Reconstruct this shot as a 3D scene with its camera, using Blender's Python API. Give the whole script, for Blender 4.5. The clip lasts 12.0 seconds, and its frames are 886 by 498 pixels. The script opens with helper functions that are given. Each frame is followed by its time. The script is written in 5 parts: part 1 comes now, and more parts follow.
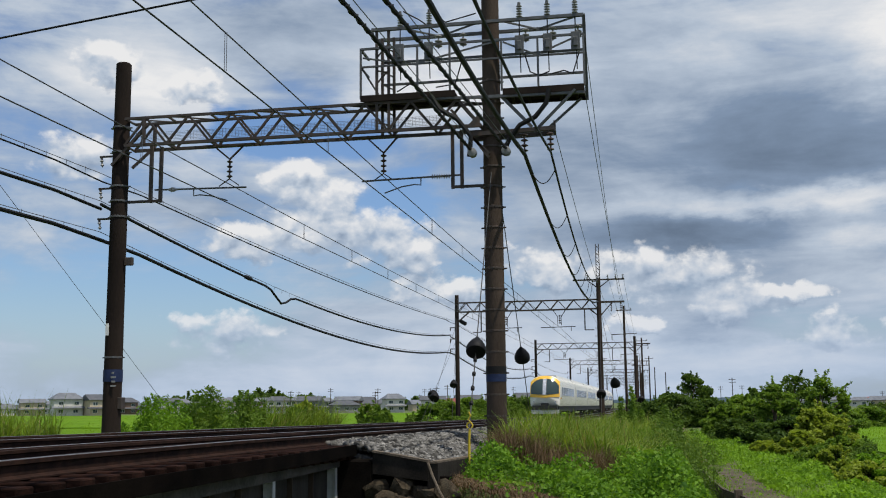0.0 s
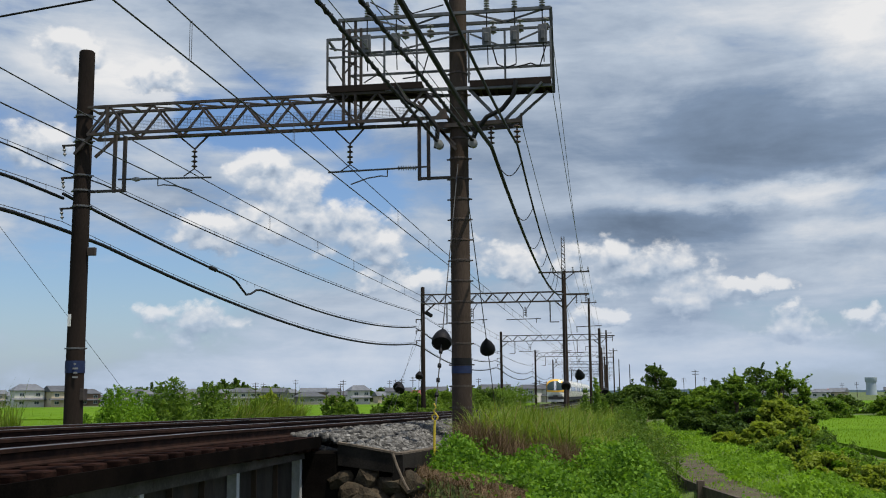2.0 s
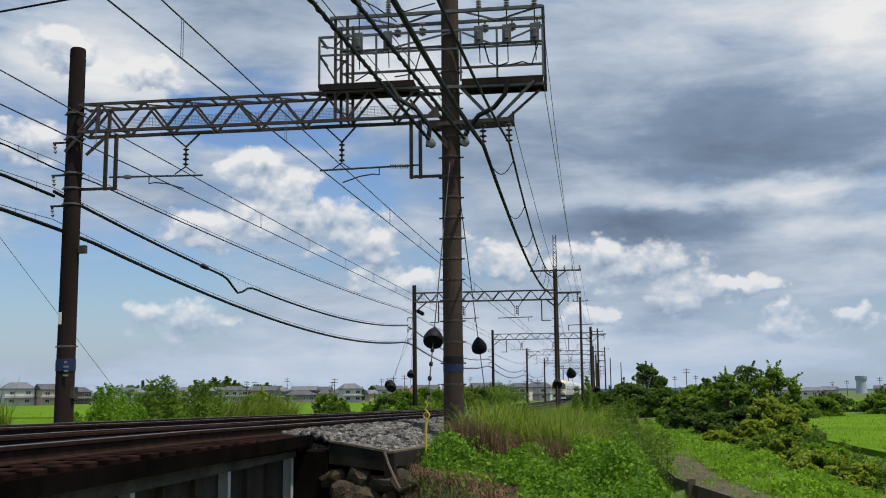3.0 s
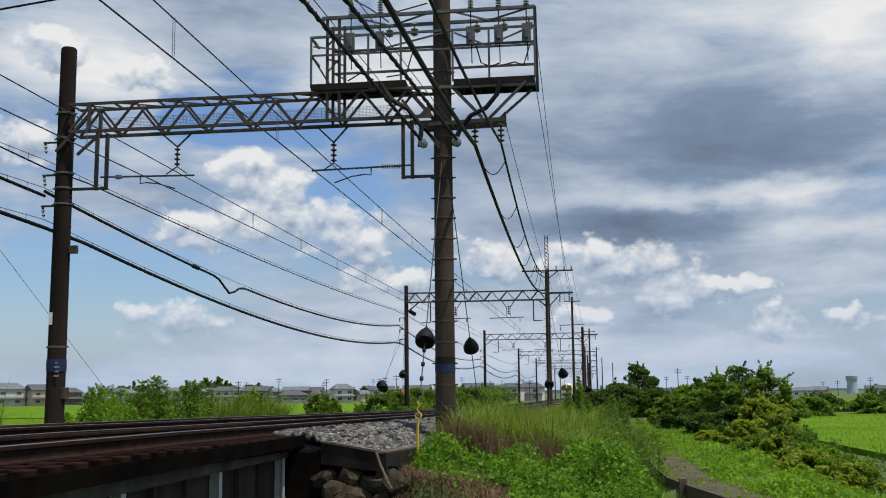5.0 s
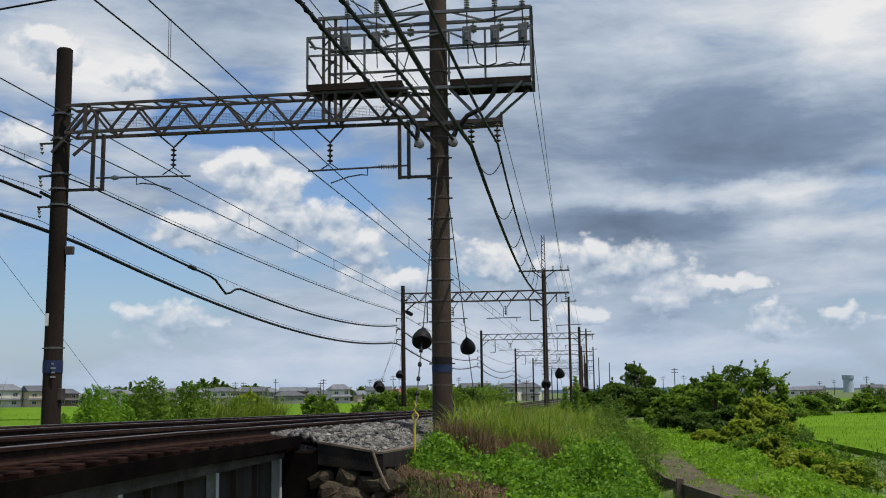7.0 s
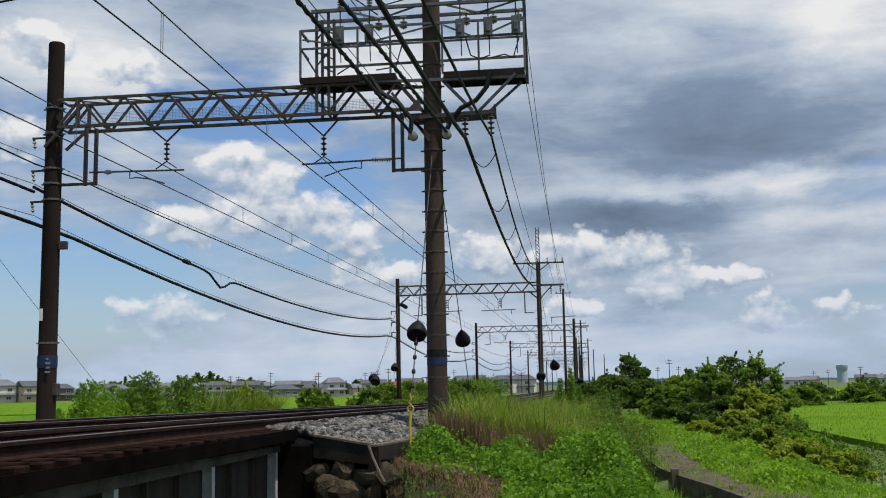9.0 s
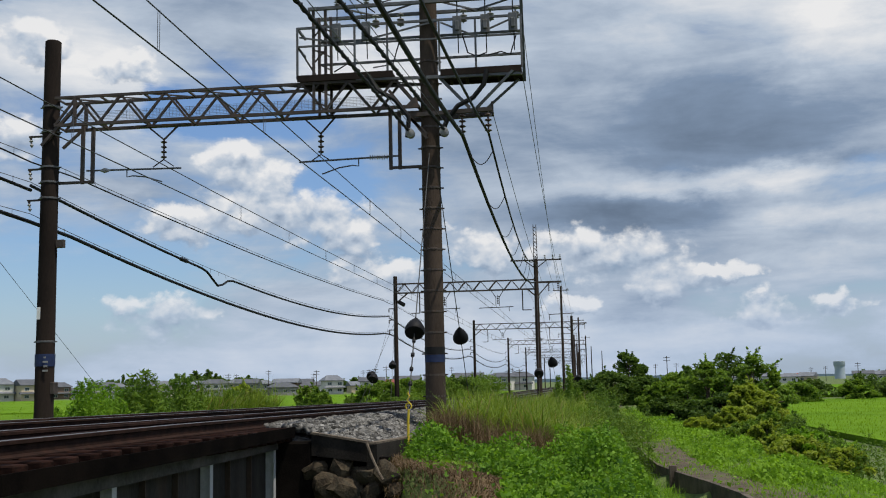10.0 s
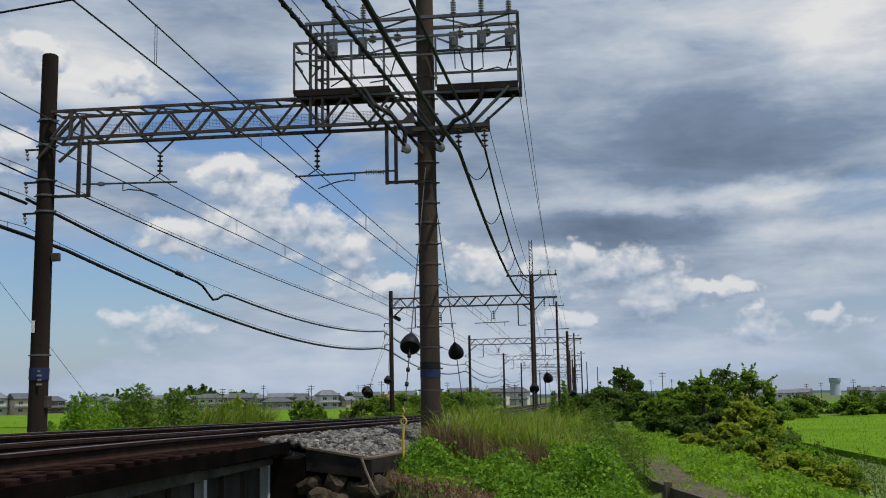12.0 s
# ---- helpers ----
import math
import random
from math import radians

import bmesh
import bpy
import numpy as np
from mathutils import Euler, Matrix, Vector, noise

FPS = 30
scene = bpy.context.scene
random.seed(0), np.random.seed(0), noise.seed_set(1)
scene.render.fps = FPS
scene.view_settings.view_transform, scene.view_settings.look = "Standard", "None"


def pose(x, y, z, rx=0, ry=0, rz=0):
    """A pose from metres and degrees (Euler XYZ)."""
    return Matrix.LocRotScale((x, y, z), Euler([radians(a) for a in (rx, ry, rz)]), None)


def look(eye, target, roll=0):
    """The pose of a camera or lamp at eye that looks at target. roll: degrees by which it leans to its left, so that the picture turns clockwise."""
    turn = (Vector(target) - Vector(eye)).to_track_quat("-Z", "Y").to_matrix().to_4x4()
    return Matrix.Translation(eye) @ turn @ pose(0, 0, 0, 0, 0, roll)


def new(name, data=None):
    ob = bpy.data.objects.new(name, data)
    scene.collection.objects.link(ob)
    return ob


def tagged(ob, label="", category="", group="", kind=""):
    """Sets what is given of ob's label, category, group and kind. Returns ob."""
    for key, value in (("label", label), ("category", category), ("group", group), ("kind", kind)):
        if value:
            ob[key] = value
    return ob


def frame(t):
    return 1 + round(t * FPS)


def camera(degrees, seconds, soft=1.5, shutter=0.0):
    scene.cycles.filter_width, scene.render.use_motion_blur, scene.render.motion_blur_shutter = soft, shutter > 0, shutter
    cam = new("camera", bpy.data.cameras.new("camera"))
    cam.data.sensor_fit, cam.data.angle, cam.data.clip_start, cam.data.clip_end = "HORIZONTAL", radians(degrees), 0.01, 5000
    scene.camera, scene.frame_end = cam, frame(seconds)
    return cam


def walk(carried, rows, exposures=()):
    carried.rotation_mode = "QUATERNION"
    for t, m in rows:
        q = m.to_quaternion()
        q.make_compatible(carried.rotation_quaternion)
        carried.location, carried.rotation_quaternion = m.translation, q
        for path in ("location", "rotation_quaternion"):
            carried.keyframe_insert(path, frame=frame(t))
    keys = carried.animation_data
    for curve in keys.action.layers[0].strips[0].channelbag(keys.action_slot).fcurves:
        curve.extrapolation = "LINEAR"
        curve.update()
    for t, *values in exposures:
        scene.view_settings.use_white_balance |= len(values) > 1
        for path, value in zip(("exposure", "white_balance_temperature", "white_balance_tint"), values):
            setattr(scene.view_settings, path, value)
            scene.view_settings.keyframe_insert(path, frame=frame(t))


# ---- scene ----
# The track runs along +Y, X is to its right; z = 0 is the rail top where the bridge ends.
cam = camera(46.0, 12.0, soft=1.05)
EYE = (0.0, 0.0, 0.39)
TURNS = [(0.0, 98.448, 0.578, 10.341), (0.5, 98.389, 0.529, 9.639), (1.0, 98.247, 0.551, 9.18),
         (1.5, 98.081, 0.499, 8.833), (2.0, 97.98, 0.544, 8.46), (2.5, 97.912, 0.552, 8.172),
         (3.0, 97.884, 0.533, 8.002), (5.0, 97.892, 0.576, 7.559), (5.5, 97.892, 0.594, 7.507),
         (6.0, 97.912, 0.635, 7.501), (6.5, 97.931, 0.644, 7.466), (7.0, 97.903, 0.708, 7.39),
         (9.0, 97.496, 1.076, 7.128), (9.5, 97.426, 1.187, 7.098), (10.0, 97.354, 1.25, 7.017),
         (10.5, 97.301, 1.299, 6.836), (11.0, 97.457, 1.237, 6.691), (11.5, 97.84, 1.087, 6.713),
         (12.0, 98.167, 1.059, 6.758)]
walk(cam, [(t, pose(*EYE, rx, ry, rz)) for t, rx, ry, rz in TURNS], [(0.0, 0.0), (6.0, 0.0), (10.5, 0.0), (12.0, -0.14)])

# ---- light ----
SUN_EL, SUN_AZ = 68.0, 116.0         # degrees; azimuth from +Y towards +X
sun = new("sun", bpy.data.lights.new("sun", "SUN"))
sun.data.energy, sun.data.angle, sun.data.color = 4.2, radians(0.6), (1.0, 0.93, 0.80)
sd = Vector((math.sin(radians(SUN_AZ)) * math.cos(radians(SUN_EL)), math.cos(radians(SUN_AZ)) * math.cos(radians(SUN_EL)), math.sin(radians(SUN_EL))))
sun.matrix_world = look(sd * 50, (0, 0, 0))


class Nodes:
    """Short-hand for building node trees."""

    def __init__(self, tree):
        self.t = tree
        tree.nodes.clear()

    def add(self, kind, **inputs):
        n = self.t.nodes.new(kind)
        for k, v in inputs.items():
            self.put(n.inputs[k.replace("_", " ")], v)
        return n

    def put(self, socket, v):
        if isinstance(v, bpy.types.NodeSocket):
            self.t.links.new(v, socket)
        elif isinstance(v, bpy.types.Node):
            self.t.links.new(v.outputs[0], socket)
        else:
            socket.default_value = v

    def math(self, op, a, b=0.0, c=None, clamp=False):
        n = self.t.nodes.new("ShaderNodeMath")
        n.operation, n.use_clamp = op, clamp
        self.put(n.inputs[0], a)
        self.put(n.inputs[1], b)
        if c is not None:
            self.put(n.inputs[2], c)
        return n.outputs[0]

    def noise(self, vec, scale, detail=5.0, rough=0.55, distort=0.0):
        n = self.add("ShaderNodeTexNoise", Scale=scale, Detail=detail, Roughness=rough, Distortion=distort)
        if vec is not None:
            self.put(n.inputs["Vector"], vec)
        return n.outputs["Fac"]

    def mix(self, fac, a, b, mode="MIX"):
        n = self.t.nodes.new("ShaderNodeMix")
        n.data_type, n.blend_type = "RGBA", mode
        self.put(n.inputs[0], fac)
        self.put(n.inputs[6], a)
        self.put(n.inputs[7], b)
        return n.outputs[2]

    def step(self, x, lo, hi):
        n = self.t.nodes.new("ShaderNodeMapRange")
        n.interpolation_type = "SMOOTHSTEP"
        self.put(n.inputs[0], x)
        n.inputs[1].default_value, n.inputs[2].default_value = lo, hi
        return n.outputs[0]


# soft cloud sheets: azimuth, elevation, half width, half height (degrees), cover, brightness
SHEETS = [(-17.9, 19.9, 5.0, 1.6, 0.4, -0.16), (5.0, 13.8, 11.5, 2.6, 0.5, -0.34), (3.0, 9.0, 5.2, 1.0, 0.5, -0.42),
          (12.0, 12.0, 4.0, 1.2, 0.4, -0.16), (9.8, 10.35, 7.5, 0.6, 0.3, 0.40), (15.2, 17.9, 2.6, 2.4, 0.4, 0.45),
          (7.0, 19.9, 5.0, 1.0, 0.3, 0.16), (0.0, 19.2, 5.0, 1.6, 0.3, 0.0), (-11.9, 17.4, 4.2, 2.0, 0.4, 0.42),
          (-28.3, 17.6, 3.0, 2.0, 0.4, 0.24), (-24.0, 16.6, 2.4, 1.4, 0.4, 0.28), (-22.3, 15.4, 1.3, 0.9, -0.7, 0.0),
          (-18.2, 14.3, 3.8, 1.0, -0.9, 0.0), (-12.3, 11.4, 2.4, 1.1, -0.7, 0.0), (-27.0, 5.6, 7.5, 2.4, -0.6, 0.0)]
LOW_SHEETS = [(2.9, 4.0, 2.8, 0.8, 0.3, -0.22), (13.5, 8.4, 2.6, 0.7, 0.3, 0.26), (13.9, 6.1, 2.8, 0.8, 0.3, 0.14), (-24.0, 10.6, 4.0, 0.9, 0.2, -0.08),
              (-15.0, 4.6, 9.0, 1.0, 0.15, -0.05), (-8.0, 3.0, 9.0, 0.8, 0.2, 0.10), (7.0, 1.9, 14.0, 0.9, 0.3, 0.16), (7.0, 7.0, 9.0, 1.8, 0.2, -0.08)]
# heaped clouds: azimuth, elevation, half width, half height (degrees)
HEAPS = [(-18.4, 11.9, 2.2, 1.35), (-16.6, 11.1, 1.9, 1.2), (-14.3, 9.3, 3.2, 1.7), (-20.9, 9.0, 2.8, 1.1), (-17.4, 9.7, 3.2, 1.5), (-12.3, 8.2, 2.4, 1.2),
         (-4.7, 7.4, 2.2, 1.3), (-10.0, 6.3, 3.2, 1.0), (-22.1, 3.9, 3.0, 1.3), (-29.8, 12.9, 2.6, 1.5), (1.6, 6.9, 4.6, 1.5), (5.2, 5.6, 2.6, 1.7),
         (9.8, 3.4, 1.9, 1.2), (13.7, 3.5, 1.6, 0.8), (-28.6, 17.9, 2.0, 1.2), (-24.2, 16.9, 1.5, 0.9), (0.0, 4.3, 1.6, 0.6), (8.3, 5.6, 2.2, 0.6)]

world = bpy.data.worlds.new("sky")
scene.world = world
world.use_nodes = True
w = Nodes(world.node_tree)
d = w.add("ShaderNodeTexCoord").outputs["Generated"]
xyz = w.add("ShaderNodeSeparateXYZ", Vector=d)
az = w.math("MULTIPLY", w.math("ARCTAN2", xyz.outputs[0], xyz.outputs[1]), 57.2958)
el = w.math("MULTIPLY", w.math("ARCSINE", xyz.outputs[2]), 57.2958)


def shifted(up, flat):
    """The view's direction, a little raised, and flattened for clouds that lie in layers."""
    sh = w.add("ShaderNodeVectorMath", Vector=d)
    sh.operation = "ADD"
    sh.inputs[1].default_value = (0.0, 0.0, up)
    fl = w.add("ShaderNodeVectorMath", Vector=sh.outputs[0])
    fl.operation = "MULTIPLY"
    fl.inputs[1].default_value = (1.0, 1.0, flat)
    return fl.outputs[0]


def ragged(v, scale, wide, tall, up):
    """Azimuth and elevation, shaken so that outlines fray."""
    wa = w.math("MULTIPLY", w.math("SUBTRACT", w.noise(v, scale, 6.0, 0.6), 0.5), wide)
    we = w.math("MULTIPLY", w.math("SUBTRACT", w.noise(v, scale * 1.23, 6.0, 0.6), 0.5), tall)
    return w.math("ADD", az, wa), w.math("ADD", w.math("ADD", el, we), up * 57.3)


def ring(a, e, a0, e0, wd, ht):
    u = w.math("DIVIDE", w.math("SUBTRACT", a, a0), wd)
    v = w.math("DIVIDE", w.math("SUBTRACT", e, e0), ht)
    return w.math("ADD", w.math("MULTIPLY", u, u), w.math("MULTIPLY", v, v))


def heap_field(up):
    """Depth inside the heaped clouds, with rounded billows."""
    fl = shifted(up, 1.3)
    vo = w.add("ShaderNodeTexVoronoi", Scale=34.0, Detail=2.5, Roughness=0.55)
    vo.feature = "SMOOTH_F1"
    wrp = w.add("ShaderNodeTexNoise", Scale=40.0, Detail=4.0)
    w.put(wrp.inputs["Vector"], fl)
    sw = w.add("ShaderNodeVectorMath")
    sw.operation = "MULTIPLY_ADD"
    w.put(sw.inputs[0], wrp.outputs["Color"])
    sw.inputs[1].default_value = (0.022, 0.022, 0.022)
    w.put(sw.inputs[2], fl)
    w.put(vo.inputs["Vector"], sw)
    a2, e2 = ragged(fl, 24.0, 3.6, 2.4, up)
    top = None
    for a0, e0, wd, ht in HEAPS:
        f = w.math("SUBTRACT", 1.0, ring(a2, e2, a0, e0, wd, ht))
        top = f if top is None else w.math("MAXIMUM", top, f)
    rough = w.math("MULTIPLY", w.math("SUBTRACT", w.noise(fl, 46.0, 6.0, 0.6), 0.5), 0.9)
    return w.math("ADD", w.math("MULTIPLY_ADD", w.math("SUBTRACT", 0.42, vo.outputs["Distance"]), 1.5, top), rough)


low = w.step(el, 9.0, 2.0)
fl = shifted(0.0, 2.2)
streak = shifted(0.0, 5.5)
a2, e2 = ragged(fl, 11.0, 6.0, 2.6, 0.0)
broad = w.math("SUBTRACT", w.noise(fl, 6.5, 7.0, 0.58, 0.3), 0.5)
bars = w.math("SUBTRACT", w.noise(streak, 6.0, 7.0, 0.6, 0.4), 0.5)
cover = w.math("MULTIPLY_ADD", broad, 1.5, w.math("MULTIPLY_ADD", bars, 0.8, 0.66))
light = w.math("MULTIPLY_ADD", broad, 0.85, w.math("MULTIPLY_ADD", bars, 0.55, 0.57))
for a0, e0, wd, ht, cv, br in SHEETS + LOW_SHEETS:
    g = w.math("EXPONENT", w.math("MULTIPLY", ring(a2, e2, a0, e0, wd, ht), -0.8))
    cover = w.math("MULTIPLY_ADD", g, cv, cover)
    if br:
        light = w.math("MULTIPLY_ADD", g, br, light)
mask = w.step(cover, 0.22, 0.85)


def cloud_tones(shade):
    ramp = w.add("ShaderNodeValToRGB", Fac=shade)
    ramp.color_ramp.elements[0].color, ramp.color_ramp.elements[1].color = (0.135, 0.185, 0.265, 1), (0.82, 0.82, 0.825, 1)
    for at, c in ((0.33, (0.22, 0.295, 0.415, 1)), (0.62, (0.455, 0.53, 0.635, 1))):
        ramp.color_ramp.elements.new(at).color = c
    return ramp.outputs[0]


heap = heap_field(0.0)
relief = w.math("MULTIPLY", w.math("SUBTRACT", heap, heap_field(0.011)), 0.36)
frayed = w.math("MULTIPLY_ADD", broad, 1.1, heap)
heap_mask = w.math("MULTIPLY", w.step(frayed, -0.85, 0.10), w.math("MULTIPLY_ADD", low, -0.16, 0.95))
heap_light = w.math("ADD", w.math("ADD", w.math("MULTIPLY_ADD", low, -0.04, 0.69), relief), w.math("MULTIPLY", broad, 0.5), clamp=True)
sky = w.add("ShaderNodeTexSky")
sky.sky_type, sky.sun_disc, sky.sun_elevation, sky.sun_rotation = "NISHITA", False, radians(SUN_EL), radians(SUN_AZ)
sky.air_density, sky.dust_density = 1.2, 1.0
clear = w.mix(1.0, sky.outputs[0], (0.078, 0.095, 0.124, 1), "MULTIPLY")
haze = w.step(el, 7.0, -1.0)
col = w.mix(mask, clear, cloud_tones(w.math("ADD", light, 0.0, clamp=True)))
col = w.mix(heap_mask, col, cloud_tones(heap_light))
col = w.mix(w.math("MULTIPLY", haze, 0.52), col, (0.45, 0.565, 0.76, 1))
bg = w.add("ShaderNodeBackground", Color=col, Strength=1.0)
w.put(w.add("ShaderNodeOutputWorld").inputs[0], bg)

# ---- shapes ----
rnd = random.Random(7)
nrg = np.random.default_rng(11)


class Geo:
    """Collects vertices and faces of one mesh."""

    def __init__(self):
        self.v, self.f = [], []

    def add(self, vs, fs):
        k = len(self.v)
        self.v.extend(tuple(p) for p in vs)
        self.f.extend(tuple(i + k for i in q) for q in fs)
        return self

    def box(self, x0, x1, y0, y1, z0, z1, b=0.0):
        if b:
            return self.bevel_box(x0, x1, y0, y1, z0, z1, b)
        vs = [(x, y, z) for z in (z0, z1) for y in (y0, y1) for x in (x0, x1)]
        return self.add(vs, [(0, 2, 3, 1), (4, 5, 7, 6), (0, 1, 5, 4), (2, 6, 7, 3), (0, 4, 6, 2), (1, 3, 7, 5)])

    def bevel_box(self, x0, x1, y0, y1, z0, z1, b):
        ring = [(x0 + b, y0), (x1 - b, y0), (x1, y0 + b), (x1, y1 - b), (x1 - b, y1), (x0 + b, y1), (x0, y1 - b), (x0, y0 + b)]
        inner = [(min(max(x, x0 + b), x1 - b), min(max(y, y0 + b), y1 - b)) for x, y in ring]
        vs = [(x, y, z0) for x, y in inner] + [(x, y, z0 + b) for x, y in ring] + [(x, y, z1 - b) for x, y in ring] + [(x, y, z1) for x, y in inner]
        fs = [(7, 6, 5, 4, 3, 2, 1, 0), tuple(range(24, 32))]
        for r in range(3):
            fs += [(r * 8 + i, r * 8 + (i + 1) % 8, r * 8 + 8 + (i + 1) % 8, r * 8 + 8 + i) for i in range(8)]
        return self.add(vs, fs)

    def bar(self, p, q, wd, ht=None):
        """A bar with a rectangular section from p to q."""
        p, q, ht = Vector(p), Vector(q), ht or wd
        a = (q - p).normalized()
        s = a.cross((0, 0, 1)) if abs(a.z) < 0.95 else a.cross((0, 1, 0))
        s.normalize()
        u = s.cross(a)
        vs = [c + s * (i * wd / 2) + u * (j * ht / 2) for c in (p, q) for i, j in ((-1, -1), (1, -1), (1, 1), (-1, 1))]
        return self.add(vs, [(3, 2, 1, 0), (4, 5, 6, 7), (0, 1, 5, 4), (1, 2, 6, 5), (2, 3, 7, 6), (3, 0, 4, 7)])

    def cyl(self, p, q, r, r2=None, n=10):
        return self.tube([p, q], [r, r if r2 is None else r2], n)

    def tube(self, pts, r, n=6):
        pts = [Vector(p) for p in pts]
        rs = r if isinstance(r, (list, tuple)) else [r] * len(pts)
        vs, fs, k = [], [], len(pts)
        side = None
        for i, p in enumerate(pts):
            a = (pts[min(i + 1, k - 1)] - pts[max(i - 1, 0)]).normalized()
            if side is None:
                side = a.cross((0, 0, 1)) if abs(a.z) < 0.9 else a.cross((0, 1, 0))
            side = (side - a * side.dot(a)).normalized()
            up = side.cross(a)
            vs += [p + (side * math.cos(2 * math.pi * j / n) + up * math.sin(2 * math.pi * j / n)) * rs[i] for j in range(n)]
        for i in range(k - 1):
            fs += [(i * n + j, i * n + (j + 1) % n, (i + 1) * n + (j + 1) % n, (i + 1) * n + j) for j in range(n)]
        fs += [tuple(range(n - 1, -1, -1)), tuple((k - 1) * n + j for j in range(n))]
        return self.add(vs, fs)

    def lathe(self, base, prof, n=12, up=(0, 0, 1)):
        """Rings of (radius, height) about an axis."""
        base, up = Vector(base), Vector(up).normalized()
        s = up.cross((0, 1, 0)) if abs(up.y) < 0.9 else up.cross((1, 0, 0))
        s.normalize()
        o = up.cross(s)
        vs, fs = [], []
        for r, h in prof:
            vs += [base + up * h + (s * math.cos(2 * math.pi * j / n) + o * math.sin(2 * math.pi * j / n)) * r for j in range(n)]
        for i in range(len(prof) - 1):
            fs += [(i * n + j, i * n + (j + 1) % n, (i + 1) * n + (j + 1) % n, (i + 1) * n + j) for j in range(n)]
        fs += [tuple(range(n - 1, -1, -1)), tuple((len(prof) - 1) * n + j for j in range(n))]
        return self.add(vs, fs)

    def sweep(self, prof, path):
        """A closed profile of (across, up) along points of a path that runs mainly along y."""
        n = len(prof)
        vs = [(p[0] + a, p[1], p[2] + h) for p in path for a, h in prof]
        fs = []
        for i in range(len(path) - 1):
            fs += [(i * n + j, i * n + (j + 1) % n, (i + 1) * n + (j + 1) % n, (i + 1) * n + j) for j in range(n)]
        fs += [tuple(range(n)), tuple(range(len(path) * n - 1, (len(path) - 1) * n - 1, -1))]
        return self.add(vs, fs)

    def mesh(self, name, material, smooth=False):
        me = bpy.data.meshes.new(name)
        me.from_pydata(self.v, [], self.f)
        if material:
            me.materials.append(material)
        if smooth:
            me.shade_smooth()
            me.set_sharp_from_angle(angle=radians(40))
        return me


def part(name, geo, material, parent=None, label="", smooth=False):
    """Links a shape as one mesh object under a thing or a part."""
    ob = new(name, geo.mesh(name, material, smooth) if isinstance(geo, Geo) else geo)
    ob.parent = parent
    return tagged(ob, label)


def thing(name, label, category, group="", at=(0, 0, 0)):
    ob = new(name)
    ob.empty_display_size = 0.2
    ob.location = at
    return tagged(ob, label, category, group)


def single(name, geo, material, label, category, group="", kind="", smooth=False):
    return tagged(part(name, geo, material, smooth=smooth), label, category, group, kind)


def strips(name, verts, faces, material):
    """A mesh from arrays of corners and of four-cornered faces."""
    me = bpy.data.meshes.new(name)
    verts, faces = np.asarray(verts, np.float32), np.asarray(faces, np.int32)
    me.vertices.add(len(verts))
    me.vertices.foreach_set("co", verts.ravel())
    me.loops.add(faces.size)
    me.loops.foreach_set("vertex_index", faces.ravel())
    me.polygons.add(len(faces))
    me.polygons.foreach_set("loop_start", np.arange(0, faces.size, 4, dtype=np.int32))
    me.update(calc_edges=True)
    me.materials.append(material)
    return me


def leaves(name, at, size, material, lift=0.5, long=1.6):
    """Separate folded leaves at the given places; lift turns their faces upward."""
    n = len(at)
    ax = nrg.normal(size=(n, 3))
    ax /= np.linalg.norm(ax, axis=1, keepdims=True)
    up = nrg.normal(size=(n, 3)) * (1 - lift) + np.array([0, 0, 1.0]) * lift
    sd = np.cross(ax, up)
    sd /= np.linalg.norm(sd, axis=1, keepdims=True) + 1e-9
    ax = np.cross(up, sd)
    ax /= np.linalg.norm(ax, axis=1, keepdims=True) + 1e-9
    s = (size * nrg.uniform(0.6, 1.3, n))[:, None]
    nm = np.cross(sd, ax)
    p0, p2 = at - ax * s * long / 2, at + ax * s * long / 2 - nm * s * 0.25
    p1, p3 = at + sd * s / 2 + nm * s * 0.12, at - sd * s / 2 + nm * s * 0.12
    v = np.stack([p0, p1, p2, p3], 1).reshape(-1, 3)
    return strips(name, v, np.arange(4 * n).reshape(-1, 4), material)


def blades(name, root, height, width, arch, material, seg=3):
    """Grass blades that rise from their roots and bow over."""
    n = len(root)
    h = height * nrg.uniform(0.55, 1.15, n)
    a = nrg.uniform(0, 2 * np.pi, n)
    out = np.stack([np.cos(a), np.sin(a), np.zeros(n)], 1)
    side = np.stack([-np.sin(a), np.cos(a), np.zeros(n)], 1)
    bow = arch * nrg.uniform(0.2, 1.3, n)
    rows = []
    for k in range(seg + 1):
        t = k / seg
        c = root + out * (h * bow * t ** 2.2)[:, None] + np.array([0, 0, 1.0]) * (h * (t - 0.45 * bow * t ** 3))[:, None]
        wd = (width * (1 - t ** 1.5) + 0.0012) / 2
        rows += [c - side * wd, c + side * wd]
    v = np.stack(rows, 1).reshape(-1, 3)
    m = 2 * (seg + 1)
    f = np.concatenate([np.arange(n)[:, None] * m + np.array([2 * k, 2 * k + 1, 2 * k + 3, 2 * k + 2]) for k in range(seg)])
    return strips(name, v, f, material)


def rail_z(y):
    """The rail top: level behind the bridge, then falling gently."""
    if y < 10:
        return 0.0
    s = y - 10
    return -0.0108 * s if s < 60 else -0.648 - 0.42 * (1 - math.exp(-(s - 60) * 0.0257))


